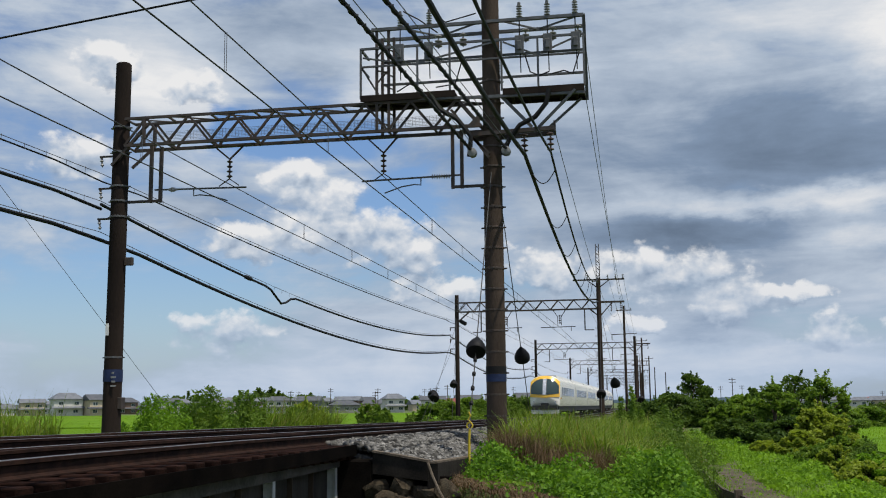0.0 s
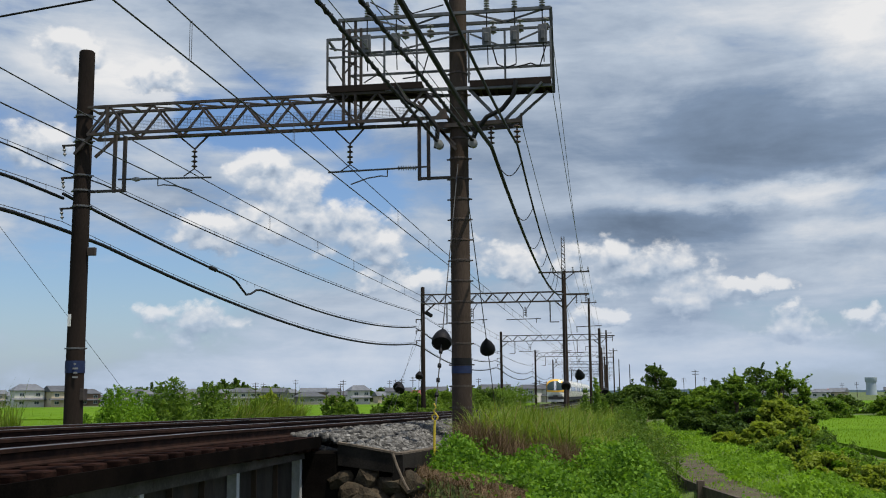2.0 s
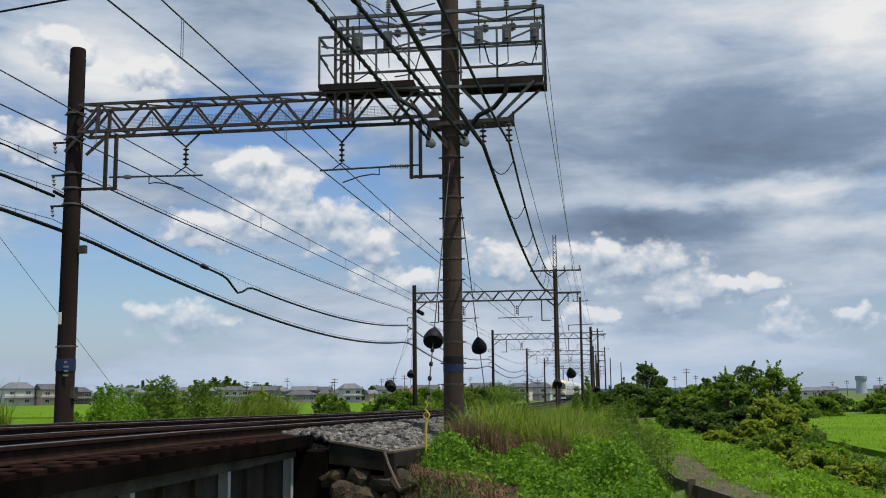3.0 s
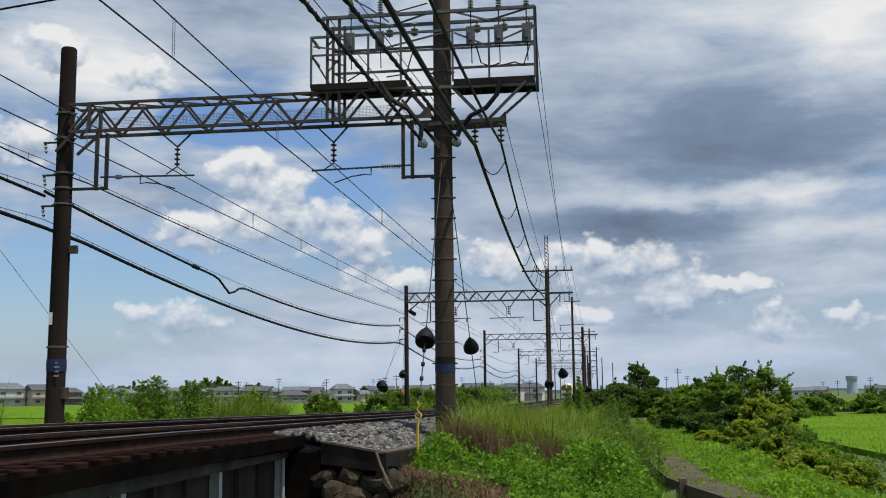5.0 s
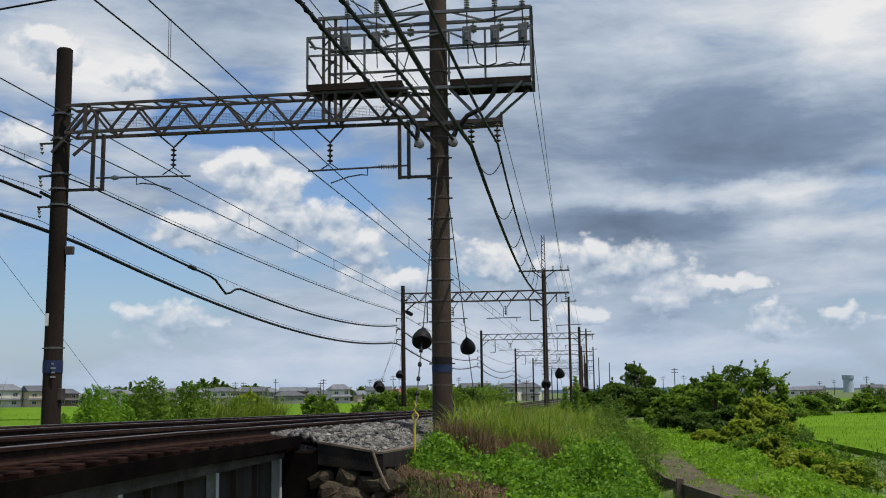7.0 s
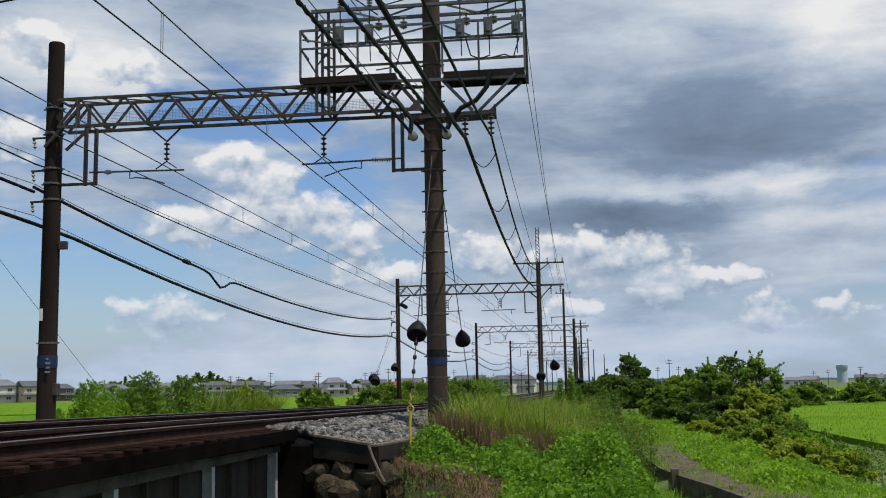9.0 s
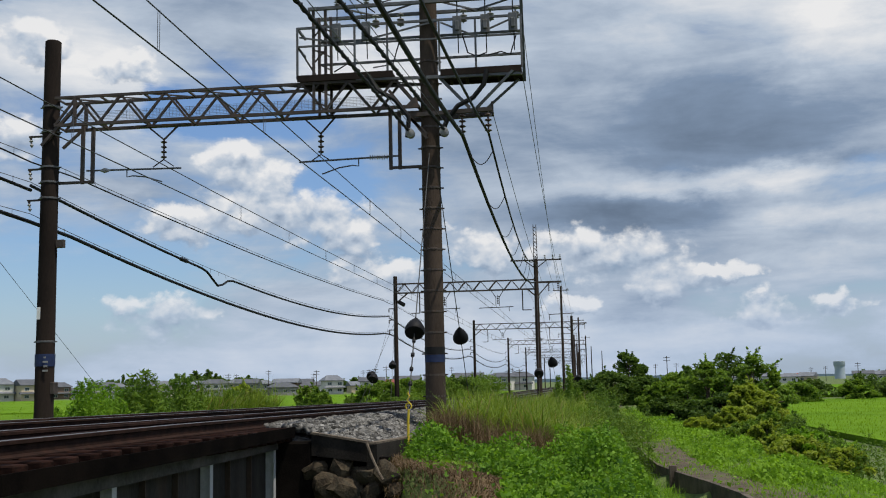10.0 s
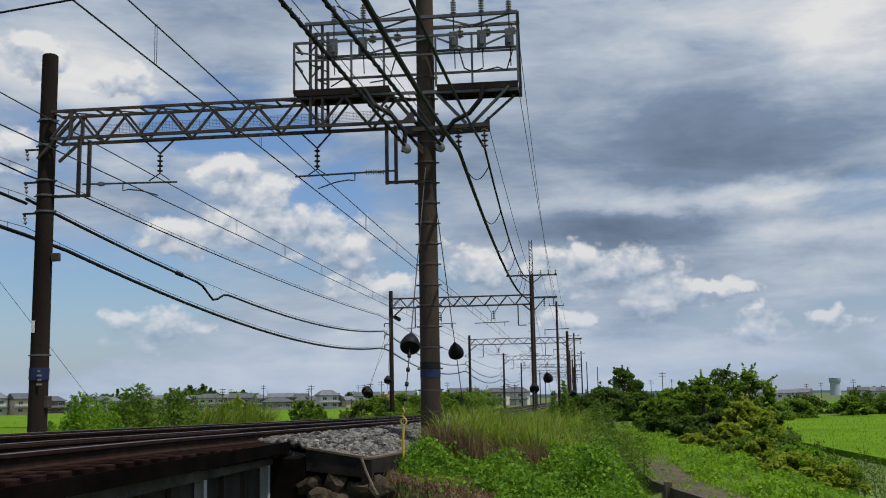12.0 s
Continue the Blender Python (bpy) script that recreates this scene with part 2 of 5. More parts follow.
# ---- materials ----
def surface(name, dark, light, rough=0.6, metal=0.0, scale=3.0, grain=60.0, bump=0.25, stain=None, stain_amount=0.4, island=0.0, piece=0.0, spec=0.4, stretch=(1, 1, 1), bump_dist=0.01):
    """Paint, metal, stone or wood: two tones in broad patches, grain, stains and fine relief."""
    m = bpy.data.materials.new(name)
    m.use_nodes = True
    n = Nodes(m.node_tree)
    co = n.add("ShaderNodeTexCoord").outputs["Object"]
    mp = n.add("ShaderNodeMapping", Vector=co, Scale=stretch).outputs[0]
    broad = n.noise(mp, scale, 6.0, 0.6)
    fine = n.noise(mp, grain, 4.0, 0.6)
    f = n.step(n.math("ADD", n.math("MULTIPLY", broad, 0.65), n.math("MULTIPLY", fine, 0.35)), 0.32, 0.68)
    col = n.mix(f, (*dark, 1), (*light, 1))
    if stain:
        s = n.step(n.noise(mp, scale * 0.45, 7.0, 0.68, 0.6), 0.48, 0.66)
        col = n.mix(n.math("MULTIPLY", s, stain_amount), col, (*stain, 1))
    for k, src in ((island, ("ShaderNodeNewGeometry", "Random Per Island")), (piece, ("ShaderNodeObjectInfo", "Random"))):
        if k:
            r = n.add(src[0]).outputs[src[1]]
            v = n.math("MULTIPLY_ADD", r, 2 * k, 1 - k)
            hsv = n.add("ShaderNodeHueSaturation", Color=col, Value=v)
            col = hsv.outputs[0]
    bs = n.add("ShaderNodeBsdfPrincipled", Base_Color=col, Metallic=metal)
    n.put(bs.inputs["Roughness"], n.math("MULTIPLY_ADD", fine, 0.25, rough - 0.12, clamp=True))
    bs.inputs["Specular IOR Level"].default_value = spec
    if bump:
        b = n.add("ShaderNodeBump", Strength=bump, Distance=bump_dist, Height=n.math("ADD", fine, n.math("MULTIPLY", broad, 1.5)))
        n.put(bs.inputs["Normal"], b)
    n.put(n.add("ShaderNodeOutputMaterial").inputs[0], bs)
    return m


def leafy(name, dark, light, back=0.35, rough=0.6, dry=None, dry_amount=0.0):
    """Leaves and blades: each its own tone, some light passing through."""
    m = bpy.data.materials.new(name)
    m.use_nodes = True
    n = Nodes(m.node_tree)
    r = n.add("ShaderNodeNewGeometry").outputs["Random Per Island"]
    co = n.add("ShaderNodeTexCoord").outputs["Object"]
    f = n.math("ADD", n.math("MULTIPLY", r, 0.6), n.math("MULTIPLY", n.step(n.noise(co, 0.9, 3.0), 0.35, 0.65), 0.4))
    dark, light = [(c[0] * 1.16, c[1], c[2] * 0.8) for c in (dark, light)]
    col = n.mix(f, (*dark, 1), (*light, 1))
    if dry:
        s = n.math("LESS_THAN", n.math("FRACT", n.math("MULTIPLY", r, 17.3)), dry_amount)
        col = n.mix(s, col, (*dry, 1))
    bs = n.add("ShaderNodeBsdfPrincipled", Base_Color=col, Roughness=rough)
    bs.inputs["Specular IOR Level"].default_value = 0.12
    tr = n.add("ShaderNodeBsdfTranslucent", Color=n.mix(1.0, col, (1.25, 1.3, 0.6, 1), "MULTIPLY"))
    mx = n.add("ShaderNodeMixShader", Fac=back)
    n.put(mx.inputs[1], bs)
    n.put(mx.inputs[2], tr)
    n.put(n.add("ShaderNodeOutputMaterial").inputs[0], mx)
    return m


def glass_dark(name, tint=(0.02, 0.03, 0.035)):
    m = bpy.data.materials.new(name)
    m.use_nodes = True
    bs = m.node_tree.nodes["Principled BSDF"]
    bs.inputs["Base Color"].default_value = (*tint, 1)
    bs.inputs["Roughness"].default_value = 0.06
    bs.inputs["Specular IOR Level"].default_value = 0.6
    return m


M_POLE = surface("weathered_brown_concrete", (0.040, 0.029, 0.023), (0.080, 0.060, 0.048), 0.9, scale=1.5, grain=45, bump=0.4, stain=(0.03, 0.026, 0.023), stretch=(1, 1, 0.25), spec=0.1)
M_POLE_DARK = surface("dark_tarred_concrete", (0.012, 0.009, 0.008), (0.030, 0.022, 0.018), 0.9, scale=1.2, grain=40, bump=0.3, stain=(0.09, 0.07, 0.06), stain_amount=0.2, stretch=(1, 1, 0.25), spec=0.1)
M_STEEL = surface("rust_brown_painted_steel", (0.028, 0.022, 0.019), (0.062, 0.048, 0.041), 0.65, scale=4, grain=70, bump=0.15, stain=(0.13, 0.07, 0.04), stain_amount=0.3)
M_STEEL_GREY = surface("galvanised_grey_steel", (0.06, 0.064, 0.068), (0.13, 0.135, 0.14), 0.55, 0.3, scale=5, grain=70, bump=0.1, stain=(0.12, 0.09, 0.07), stain_amount=0.35)
M_RAIL = surface("rusted_rail_steel", (0.011, 0.006, 0.005), (0.034, 0.017, 0.012), 0.9, 0.0, scale=6, grain=90, bump=0.3, spec=0.1)
M_RAILTOP = surface("polished_rail_head", (0.22, 0.21, 0.20), (0.36, 0.35, 0.34), 0.42, 1.0, scale=4, grain=60, bump=0.05)
M_SLEEPER = surface("creosoted_reddish_wood", (0.006, 0.004, 0.0035), (0.028, 0.013, 0.010), 0.95, scale=4, grain=50, bump=0.6, piece=0.35, stretch=(0.2, 1, 1), spec=0.03)
# Grey girder paint with rust, its tone lowered for shade beneath the deck.
M_GIRDER = surface("shade_darkened_girder_steel", (0.018, 0.016, 0.014), (0.06, 0.054, 0.048), 0.75, scale=1.6, grain=40, bump=0.12, stain=(0.10, 0.06, 0.04), stain_amount=0.5, stretch=(1, 1, 0.35), spec=0.12)
M_FLANGE = surface("faded_grey_flange_paint", (0.035, 0.032, 0.028), (0.10, 0.092, 0.084), 0.8, scale=1.8, grain=30, bump=0.15, stain=(0.06, 0.04, 0.03), stain_amount=0.7, spec=0.15)
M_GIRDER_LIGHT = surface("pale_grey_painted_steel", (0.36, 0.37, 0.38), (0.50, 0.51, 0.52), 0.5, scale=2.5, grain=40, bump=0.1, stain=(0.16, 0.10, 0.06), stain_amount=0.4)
# Soot and the shade along the sleeper ends, both put into this black.
M_FASCIA = surface("sooty_shade_black_timber", (0.002, 0.0018, 0.0018), (0.008, 0.006, 0.005), 0.95, scale=2, grain=50, bump=0.4, spec=0.02)
M_CONCRETE = surface("old_mossy_concrete", (0.011, 0.010, 0.009), (0.036, 0.031, 0.027), 0.95, scale=1.8, grain=40, bump=0.5, stain=(0.02, 0.018, 0.015), stain_amount=0.7, spec=0.1)
# Dirty concrete, with the shade at the bridge end coloured in as black.
M_DIRT_SHADE = surface("dirty_shade_black_concrete", (0.003, 0.0027, 0.0024), (0.011, 0.009, 0.008), 0.95, scale=1.8, grain=40, bump=0.4, spec=0.03)
M_STONE = surface("weathered_wall_stone", (0.016, 0.013, 0.010), (0.085, 0.066, 0.044), 0.95, scale=4, grain=30, bump=0.8, stain=(0.05, 0.05, 0.04), stain_amount=0.6, piece=0.3, bump_dist=0.02, spec=0.1)
M_BALLAST = surface("grey_ballast_stone", (0.05, 0.049, 0.047), (0.185, 0.18, 0.172), 0.95, scale=9, grain=60, bump=0.5, island=0.75, spec=0.1)
M_BED = surface("ballast_bed", (0.04, 0.04, 0.038), (0.14, 0.135, 0.13), 0.95, scale=9, grain=30, bump=1.0, bump_dist=0.04)
M_WIRE = surface("dark_wire", (0.03, 0.03, 0.032), (0.06, 0.06, 0.06), 0.55, 0.3, bump=0)
M_COPPER = surface("aged_copper_wire", (0.10, 0.10, 0.11), (0.17, 0.17, 0.18), 0.5, 0.5, bump=0)
M_CABLE = surface("black_cable_sheath", (0.006, 0.006, 0.0065), (0.015, 0.015, 0.016), 0.6, bump=0.1, spec=0.2)
M_RUBBER = surface("black_plastic_cover", (0.004, 0.004, 0.005), (0.010, 0.010, 0.013), 0.6, scale=5, grain=60, bump=0.2, spec=0.15)
M_PORC = surface("grey_porcelain", (0.18, 0.18, 0.18), (0.28, 0.28, 0.27), 0.3, bump=0, scale=8)
M_PORC_DARK = surface("brown_porcelain", (0.05, 0.035, 0.03), (0.10, 0.07, 0.06), 0.25, bump=0, scale=8)
M_BLUE = surface("faded_blue_paint", (0.005, 0.013, 0.05), (0.012, 0.028, 0.09), 0.7, scale=6, grain=60, bump=0.1)
M_YELLOW = surface("yellow_plastic", (0.55, 0.40, 0.03), (0.70, 0.52, 0.05), 0.5, scale=6, bump=0.1)
# Brown of the bent rod, and of the wall tops' painted sunlit edge.
M_ROD_LIT_EDGE = surface("brown_rod_and_lit_edge", (0.07, 0.055, 0.042), (0.17, 0.14, 0.11), 0.95, scale=5, grain=40, bump=0.5, spec=0.1)
M_WHITE = surface("white_paint", (0.62, 0.62, 0.60), (0.78, 0.78, 0.76), 0.5, scale=5, bump=0.05)


# ---- ground, track and bridge ----
NEAR_X, FAR_X = -5.45, -9.2       # track centres beside the bridge
BRIDGE_END = 15.6


def bend(y):
    """The line bears slightly right beyond the first span."""
    return 0.0125 * (y - 35) / (1 + math.exp(-(y - 45) / 9.0)) + 0.000045 * max(0.0, min(y, 320) - 60) ** 2


def ease(a, b, x):
    s = min(max((x - a) / (b - a), 0.0), 1.0)
    return s * s * (3 - 2 * s)


PADDY = -2.6


def kerb_x(y):
    """The channel's edge beside the path."""
    return 1.86 + 0.95 * ease(25.0, 17.0, y) + bend(y) * 0.8


def ground_z(x, y):
    b = bend(y) if y > 20 else 0.0
    x -= b
    top = rail_z(y) - 0.42
    bank = top + (PADDY - top) * ease(-12.8, -16.2, x)
    bank -= 0.3 * ease(-3.25, -2.95, x)
    if x > -2.7:
        side = top - 0.3 + (-1.25 - top) * ease(-3.0, 0.4, x)
        side += 0.12 * math.sin(x * 2.1 + y * 0.7) * ease(-2.7, -1, x) * ease(1.8, 0.8, x)
        path = side + (-2.0 - side) * ease(1.0, 1.7, x)
        bank = path if x < 1.75 else (-2.0 if x < kerb_x(y) - b - 0.06 else -1.62)
        if x > 4.2:
            bank = -1.62 + (PADDY + 1.62) * ease(4.6, 8.5, x)
    # the watercourse under the bridge, and the bank on which the camera stands
    if y < BRIDGE_END + 0.6 and x < 1.75:
        if x < -2.75:
            return bank if y > BRIDGE_END + 0.3 else -3.4
        k = ease(-2.6, 0.6, x)
        bank = min(bank, -0.78 - 0.75 * k)
        fall = ease(min(-2.0 + 0.5 * (BRIDGE_END - y), -1.2), -2.75, x) * ease(15.4, 14.6, y)
        bank -= 1.6 * fall + 0.35 * ease(13.5, 9, y)
    return bank


xs = [-2600, -1400, -800, -450, -250, -140, -80, -50, -35, -25, -20]
xs += [-18 + 0.5 * i for i in range(int(30 / 0.5))] + [12, 13, 15, 18, 22, 30, 45, 70, 110, 180, 300, 500, 900, 1500, 2600]
ys = [-200, -100, -50, -25, -12] + [-8 + 0.5 * i for i in range(100)] + [42 + 2 * i for i in range(30)] + [104, 112, 122, 135, 150, 170, 200, 240, 300, 380, 500, 700, 1000, 1500, 2500, 4200]
g = Geo()
g.v = [(x, y, ground_z(x, y) + (noise.noise((x * 0.9, y * 0.9, 0)) * 0.06 if -16 < x < 8 and y < 90 else 0)) for y in ys for x in xs]
nx = len(xs)
g.f = [(j * nx + i, j * nx + i + 1, (j + 1) * nx + i + 1, (j + 1) * nx + i) for j in range(len(ys) - 1) for i in range(nx - 1)]
M_GROUND = surface("grassy_earth", (0.045, 0.07, 0.02), (0.11, 0.16, 0.035), 0.95, scale=0.5, grain=14, bump=0.8, stain=(0.11, 0.085, 0.055), stain_amount=0.5, bump_dist=0.05)
single("ground", g, M_GROUND, "grassy earth ground with railway embankment and field level", "ground", kind="structure", smooth=True)


def line(x, y0, y1, dz=0.0, step=4.0):
    n = max(2, int((y1 - y0) / step) + 1)
    return [(x + (bend(y) if y > 20 else 0.0), y, rail_z(y) + dz) for y in (y0 + (y1 - y0) * i / (n - 1) for i in range(n))]


bed = Geo()
bed.sweep([(-2.9, -0.85), (2.5, -0.85), (2.5, -0.60), (1.15, -0.25), (-0.9, -0.19), (-1.6, -0.19)], line(NEAR_X, BRIDGE_END + 0.05, 420))
single("ballast_bed", bed, M_BED, "grey crushed stone ballast bed under the near track", "ballast", kind="structure")
bed = Geo()
bed.sweep([(-2.9, -0.75), (0.83, -0.75), (0.83, -0.19), (-1.6, -0.19)], line(FAR_X, BRIDGE_END + 0.05, 420))
single("ballast_bed", bed, M_BED, "grey crushed stone ballast bed under the far track", "ballast", kind="structure")

RAIL = [(-0.065, -0.153), (0.065, -0.153), (0.065, -0.14), (0.012, -0.12), (0.010, -0.045), (0.034, -0.034), (0.034, -0.004), (0.026, 0.0), (-0.026, 0.0), (-0.034, -0.004), (-0.034, -0.034), (-0.010, -0.045), (-0.012, -0.12), (-0.065, -0.14)]
for cx in (NEAR_X, FAR_X):
    track = thing("railway_track", "rusty steel rails with shiny running surface on dark sleepers", "railway track", "tracks", (0, 0, 0))
    for s in (-0.7525, 0.7525):
        part("rail", Geo().sweep(RAIL, line(cx + s, -40, 420)), M_RAIL, track, "rust-brown steel rail")
        part("rail_head", Geo().sweep([(-0.024, 0.0), (0.024, 0.0), (0.02, 0.004), (-0.02, 0.004)], line(cx + s, -40, 420)), M_RAILTOP, track, "polished rail head")
    for s in (-0.53, 0.53):
        part("guard_rail", Geo().sweep(RAIL, line(cx + s, -20, BRIDGE_END + 3, -0.01)), M_RAIL, track, "rust-brown inner guard rail")
    wood = Geo().box(-1.25, 1.25, -0.11, 0.11, -0.36, -0.155, 0.012).mesh("bridge_sleeper", M_SLEEPER)
    for i in range(70):
        y = BRIDGE_END - 0.2 - i * 0.43
        if y < -14:
            break
        o = part("bridge_sleeper", wood, None, track)
        o.location = (cx + rnd.uniform(-0.006, 0.006), y, rail_z(y))
        o.rotation_euler[2] = rnd.uniform(-0.01, 0.01)
    slab = Geo().box(-1.1, 1.1, -0.12, 0.12, -0.33, -0.155, 0.015).mesh("sleeper", M_CONCRETE)
    for i in range(90):
        y = BRIDGE_END + 0.5 + i * 0.62
        o = part("sleeper", slab, None, track)
        o.location = (cx + (bend(y) if y > 20 else 0), y, rail_z(y))

# plate girders of the bridge
for cx in (NEAR_X, FAR_X):
    br = thing("girder_bridge", "grey painted steel plate girder bridge with rust stains under the track", "bridge", "bridge spans", (0, 0, 0))
    ye = BRIDGE_END - 0.35
    for s in (-1, 1):
        x = cx + s * 0.92
        part("web", Geo().box(x - 0.01, x + 0.01, -30, ye, -1.72, -0.42), M_GIRDER, br, "grey steel web plate darkened for overhang shade")
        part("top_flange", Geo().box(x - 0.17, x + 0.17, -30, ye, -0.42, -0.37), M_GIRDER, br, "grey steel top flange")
        part("edge_channel", Geo().box(x + s * 0.17 - 0.012, x + s * 0.17 + 0.012, -30, ye, -0.52, -0.365), M_FLANGE, br, "grey steel edge plate")
        part("bottom_flange", Geo().box(x - 0.17, x + 0.17, -30, ye, -1.76, -1.72), M_GIRDER, br, "grey steel bottom flange")
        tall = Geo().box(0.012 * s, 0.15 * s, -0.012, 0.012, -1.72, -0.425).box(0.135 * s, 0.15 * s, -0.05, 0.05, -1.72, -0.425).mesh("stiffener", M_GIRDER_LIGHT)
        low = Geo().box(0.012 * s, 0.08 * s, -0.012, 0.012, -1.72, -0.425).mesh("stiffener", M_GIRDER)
        for i in range(20):
            o = part("stiffener", low if i % 3 else tall, None, br)
            o.location = (x, BRIDGE_END - 0.42 - i * 0.91, 0)
        part("timber_edge", Geo().box(cx + s * 1.262 - 0.014, cx + s * 1.262 + 0.014, -30, BRIDGE_END - 0.05, -0.365, -0.205), M_FASCIA, br, "sooty timber edge board, blackened for shade")
        # Added board: closes the sleeper gaps so sun cannot fall on the girder.
        part("shade_board", Geo().box(cx + s * 0.74 if s > 0 else cx - 1.25, cx + 1.25 if s > 0 else cx - 0.74, -30, BRIDGE_END - 0.05, -0.368, -0.362), M_FASCIA, br, "added dark plank shading the girder under the sleepers")
    for i in range(8):
        y = BRIDGE_END - 1.3 - i * 2.73
        part("cross_brace", Geo().bar((cx - 0.9, y, -0.55), (cx + 0.9, y, -1.6), 0.07), M_GIRDER, br)
        part("cross_brace", Geo().bar((cx + 0.9, y + 0.08, -0.55), (cx - 0.9, y + 0.08, -1.6), 0.07), M_GIRDER, br)

ab = thing("abutment", "dark weathered concrete and rubble stone bridge abutment", "abutment", at=(0, 0, 0))
tagged(ab, kind="structure")
part("backwall", Geo().box(-12.2, -3.86, BRIDGE_END - 0.3, BRIDGE_END + 0.25, -3.6, -0.42, 0.03), M_DIRT_SHADE, ab, "dirty concrete bearing wall, blackened for shade")
part("curb_wall", Geo().add([(-3.86, 15.3, -0.30), (-3.0, 15.2, -0.44), (-3.0, 15.5, -0.44), (-3.86, 15.6, -0.30), (-3.86, 15.3, -0.62), (-3.0, 15.2, -0.72), (-3.0, 15.5, -0.72), (-3.86, 15.6, -0.62)],
     [(0, 1, 2, 3), (7, 6, 5, 4), (4, 5, 1, 0), (5, 6, 2, 1), (6, 7, 3, 2), (7, 4, 0, 3)]), M_CONCRETE, ab, "mossy concrete kerb wall")
part("wing_wall", Geo().add([(-3.02, 15.22, -0.46), (-2.86, 15.2, -0.46), (-2.74, 22.0, -0.62), (-2.9, 22.0, -0.62), (-3.02, 15.22, -0.95), (-2.86, 15.2, -0.95), (-2.74, 22.0, -1.2), (-2.9, 22.0, -1.2)],
     [(0, 1, 2, 3), (7, 6, 5, 4), (4, 5, 1, 0), (5, 6, 2, 1), (6, 7, 3, 2), (7, 4, 0, 3)]), M_CONCRETE, ab, "low concrete wing wall")
# Thin paler strip gives the wall tops their sunlit edge by colour.
part("coping", Geo().bar((-3.86, 15.34, -0.29), (-3.0, 15.24, -0.43), 0.12, 0.03).bar((-2.95, 15.2, -0.45), (-2.83, 21.9, -0.61), 0.15, 0.03), M_ROD_LIT_EDGE, ab, "light brown coping strip coloured as a sunlit edge")
part("rod", Geo().tube([(-3.0, 15.15, -0.44), (-2.93, 15.12, -0.62), (-2.80, 15.02, -0.86), (-2.72, 14.9, -0.95)], 0.02, 6), M_ROD_LIT_EDGE, ab, "rusty brown bent rod", smooth=True)
part("backing", Geo().box(-3.9, -2.72, 15.36, 15.6, -3.6, -0.66), M_DIRT_SHADE, ab, "dark mortar backing")


def boulder(seed, rx, ry, rz, flat=0.75):
    """A rough squared stone."""
    bm = bmesh.new()
    bmesh.ops.create_icosphere(bm, subdivisions=2, radius=1.0)
    for v in bm.verts:
        p = v.co
        m = max(abs(p.x), abs(p.y), abs(p.z))
        q = p.lerp(p / m, flat)
        k = 1 + 0.38 * noise.noise((q.x * 1.3 + seed * 3.7, q.y * 1.3, q.z * 1.3 + seed))
        v.co = (q.x * rx * k, q.y * ry * k, q.z * rz * k)
    me = bpy.data.meshes.new("stone")
    bm.to_mesh(me)
    bm.free()
    me.materials.append(M_STONE)
    return me


stones = [boulder(i, 0.17 + 0.05 * (i % 4), 0.17, 0.14 + 0.045 * (i % 3), 0.22) for i in range(12)]
z = -0.86
row = 0
while z > -3.3:
    x = -3.82 + 0.17 * (row % 2)
    while x < -2.72 + 0.16 * row:
        o = part("stone", rnd.choice(stones), None, ab)
        o.location = (x, 15.30 + 0.10 * rnd.random(), z + rnd.uniform(-0.07, 0.07))
        o.rotation_euler = (rnd.uniform(-0.4, 0.4), rnd.uniform(-0.8, 0.8), rnd.uniform(-0.5, 0.5))
        x += 0.35 + rnd.uniform(-0.07, 0.07)
    z -= 0.27
    row += 1


# ---- overhead line gantries ----
SPAN_Y = [22.8, 72.8, 122.8, 172.8, 222.8, 272.8, 322.8, 372.8]


def insulator(g, p, q, n=4, r=0.055):
    """Stacked porcelain sheds from p to q."""
    p, q = Vector(p), Vector(q)
    ln = (q - p).length
    prof = [(0.012, 0.0)]
    for i in range(n):
        h = ln * (i + 0.5) / n
        prof += [(0.02, h - ln * 0.3 / n), (r, h - ln * 0.05 / n), (r * 0.85, h + ln * 0.1 / n), (0.022, h + ln * 0.25 / n)]
    prof.append((0.012, ln))
    return g.lathe(p, prof, 10, q - p)


def truss(g, x0, x1, y0, y1, z0, z1, n, t=0.045):
    """A box girder of angle bars with zig-zag lacing."""
    for y in (y0, y1):
        g.bar((x0, y, z0), (x1, y, z0), 0.07, 0.07)
        g.bar((x0, y, z1), (x1, y, z1), 0.06, 0.06)
        for i in range(n):
            a, b = x0 + (x1 - x0) * i / n, x0 + (x1 - x0) * (i + 1) / n
            m = (a + b) / 2
            g.bar((a, y, z0), (m, y, z1), t)
            g.bar((m, y, z1), (b, y, z0), t)
    for i in range(n + 1):
        a = x0 + (x1 - x0) * i / n
        g.bar((a, y0, z0), (a, y1, z0), t * 0.8)
        g.bar((a, y0, z1), (a, y1, z1), t * 0.8)
        if i < n:
            b = x0 + (x1 - x0) * (i + 1) / n
            g.bar((a, y0, z1), (b, y1, z1), t * 0.6)
    return g


def pole(par, x, y, zb, zt, r0, r1, m, name="pole", label=""):
    return part(name, Geo().lathe((x, y, zb), [(r0, 0), (r1, zt - zb - 0.03), (r1 - 0.03, zt - zb)], 20), m, par, label, smooth=True)


def bands(par, x, y, zs, r, m=M_STEEL_GREY):
    for zz in zs:
        part("band", Geo().lathe((x, y, zz), [(r, 0), (r + 0.012, 0.005), (r + 0.012, 0.045), (r, 0.05)], 16).bar((x - r - 0.07, y, zz + 0.025), (x + r + 0.07, y, zz + 0.025), 0.03, 0.03), m, par)


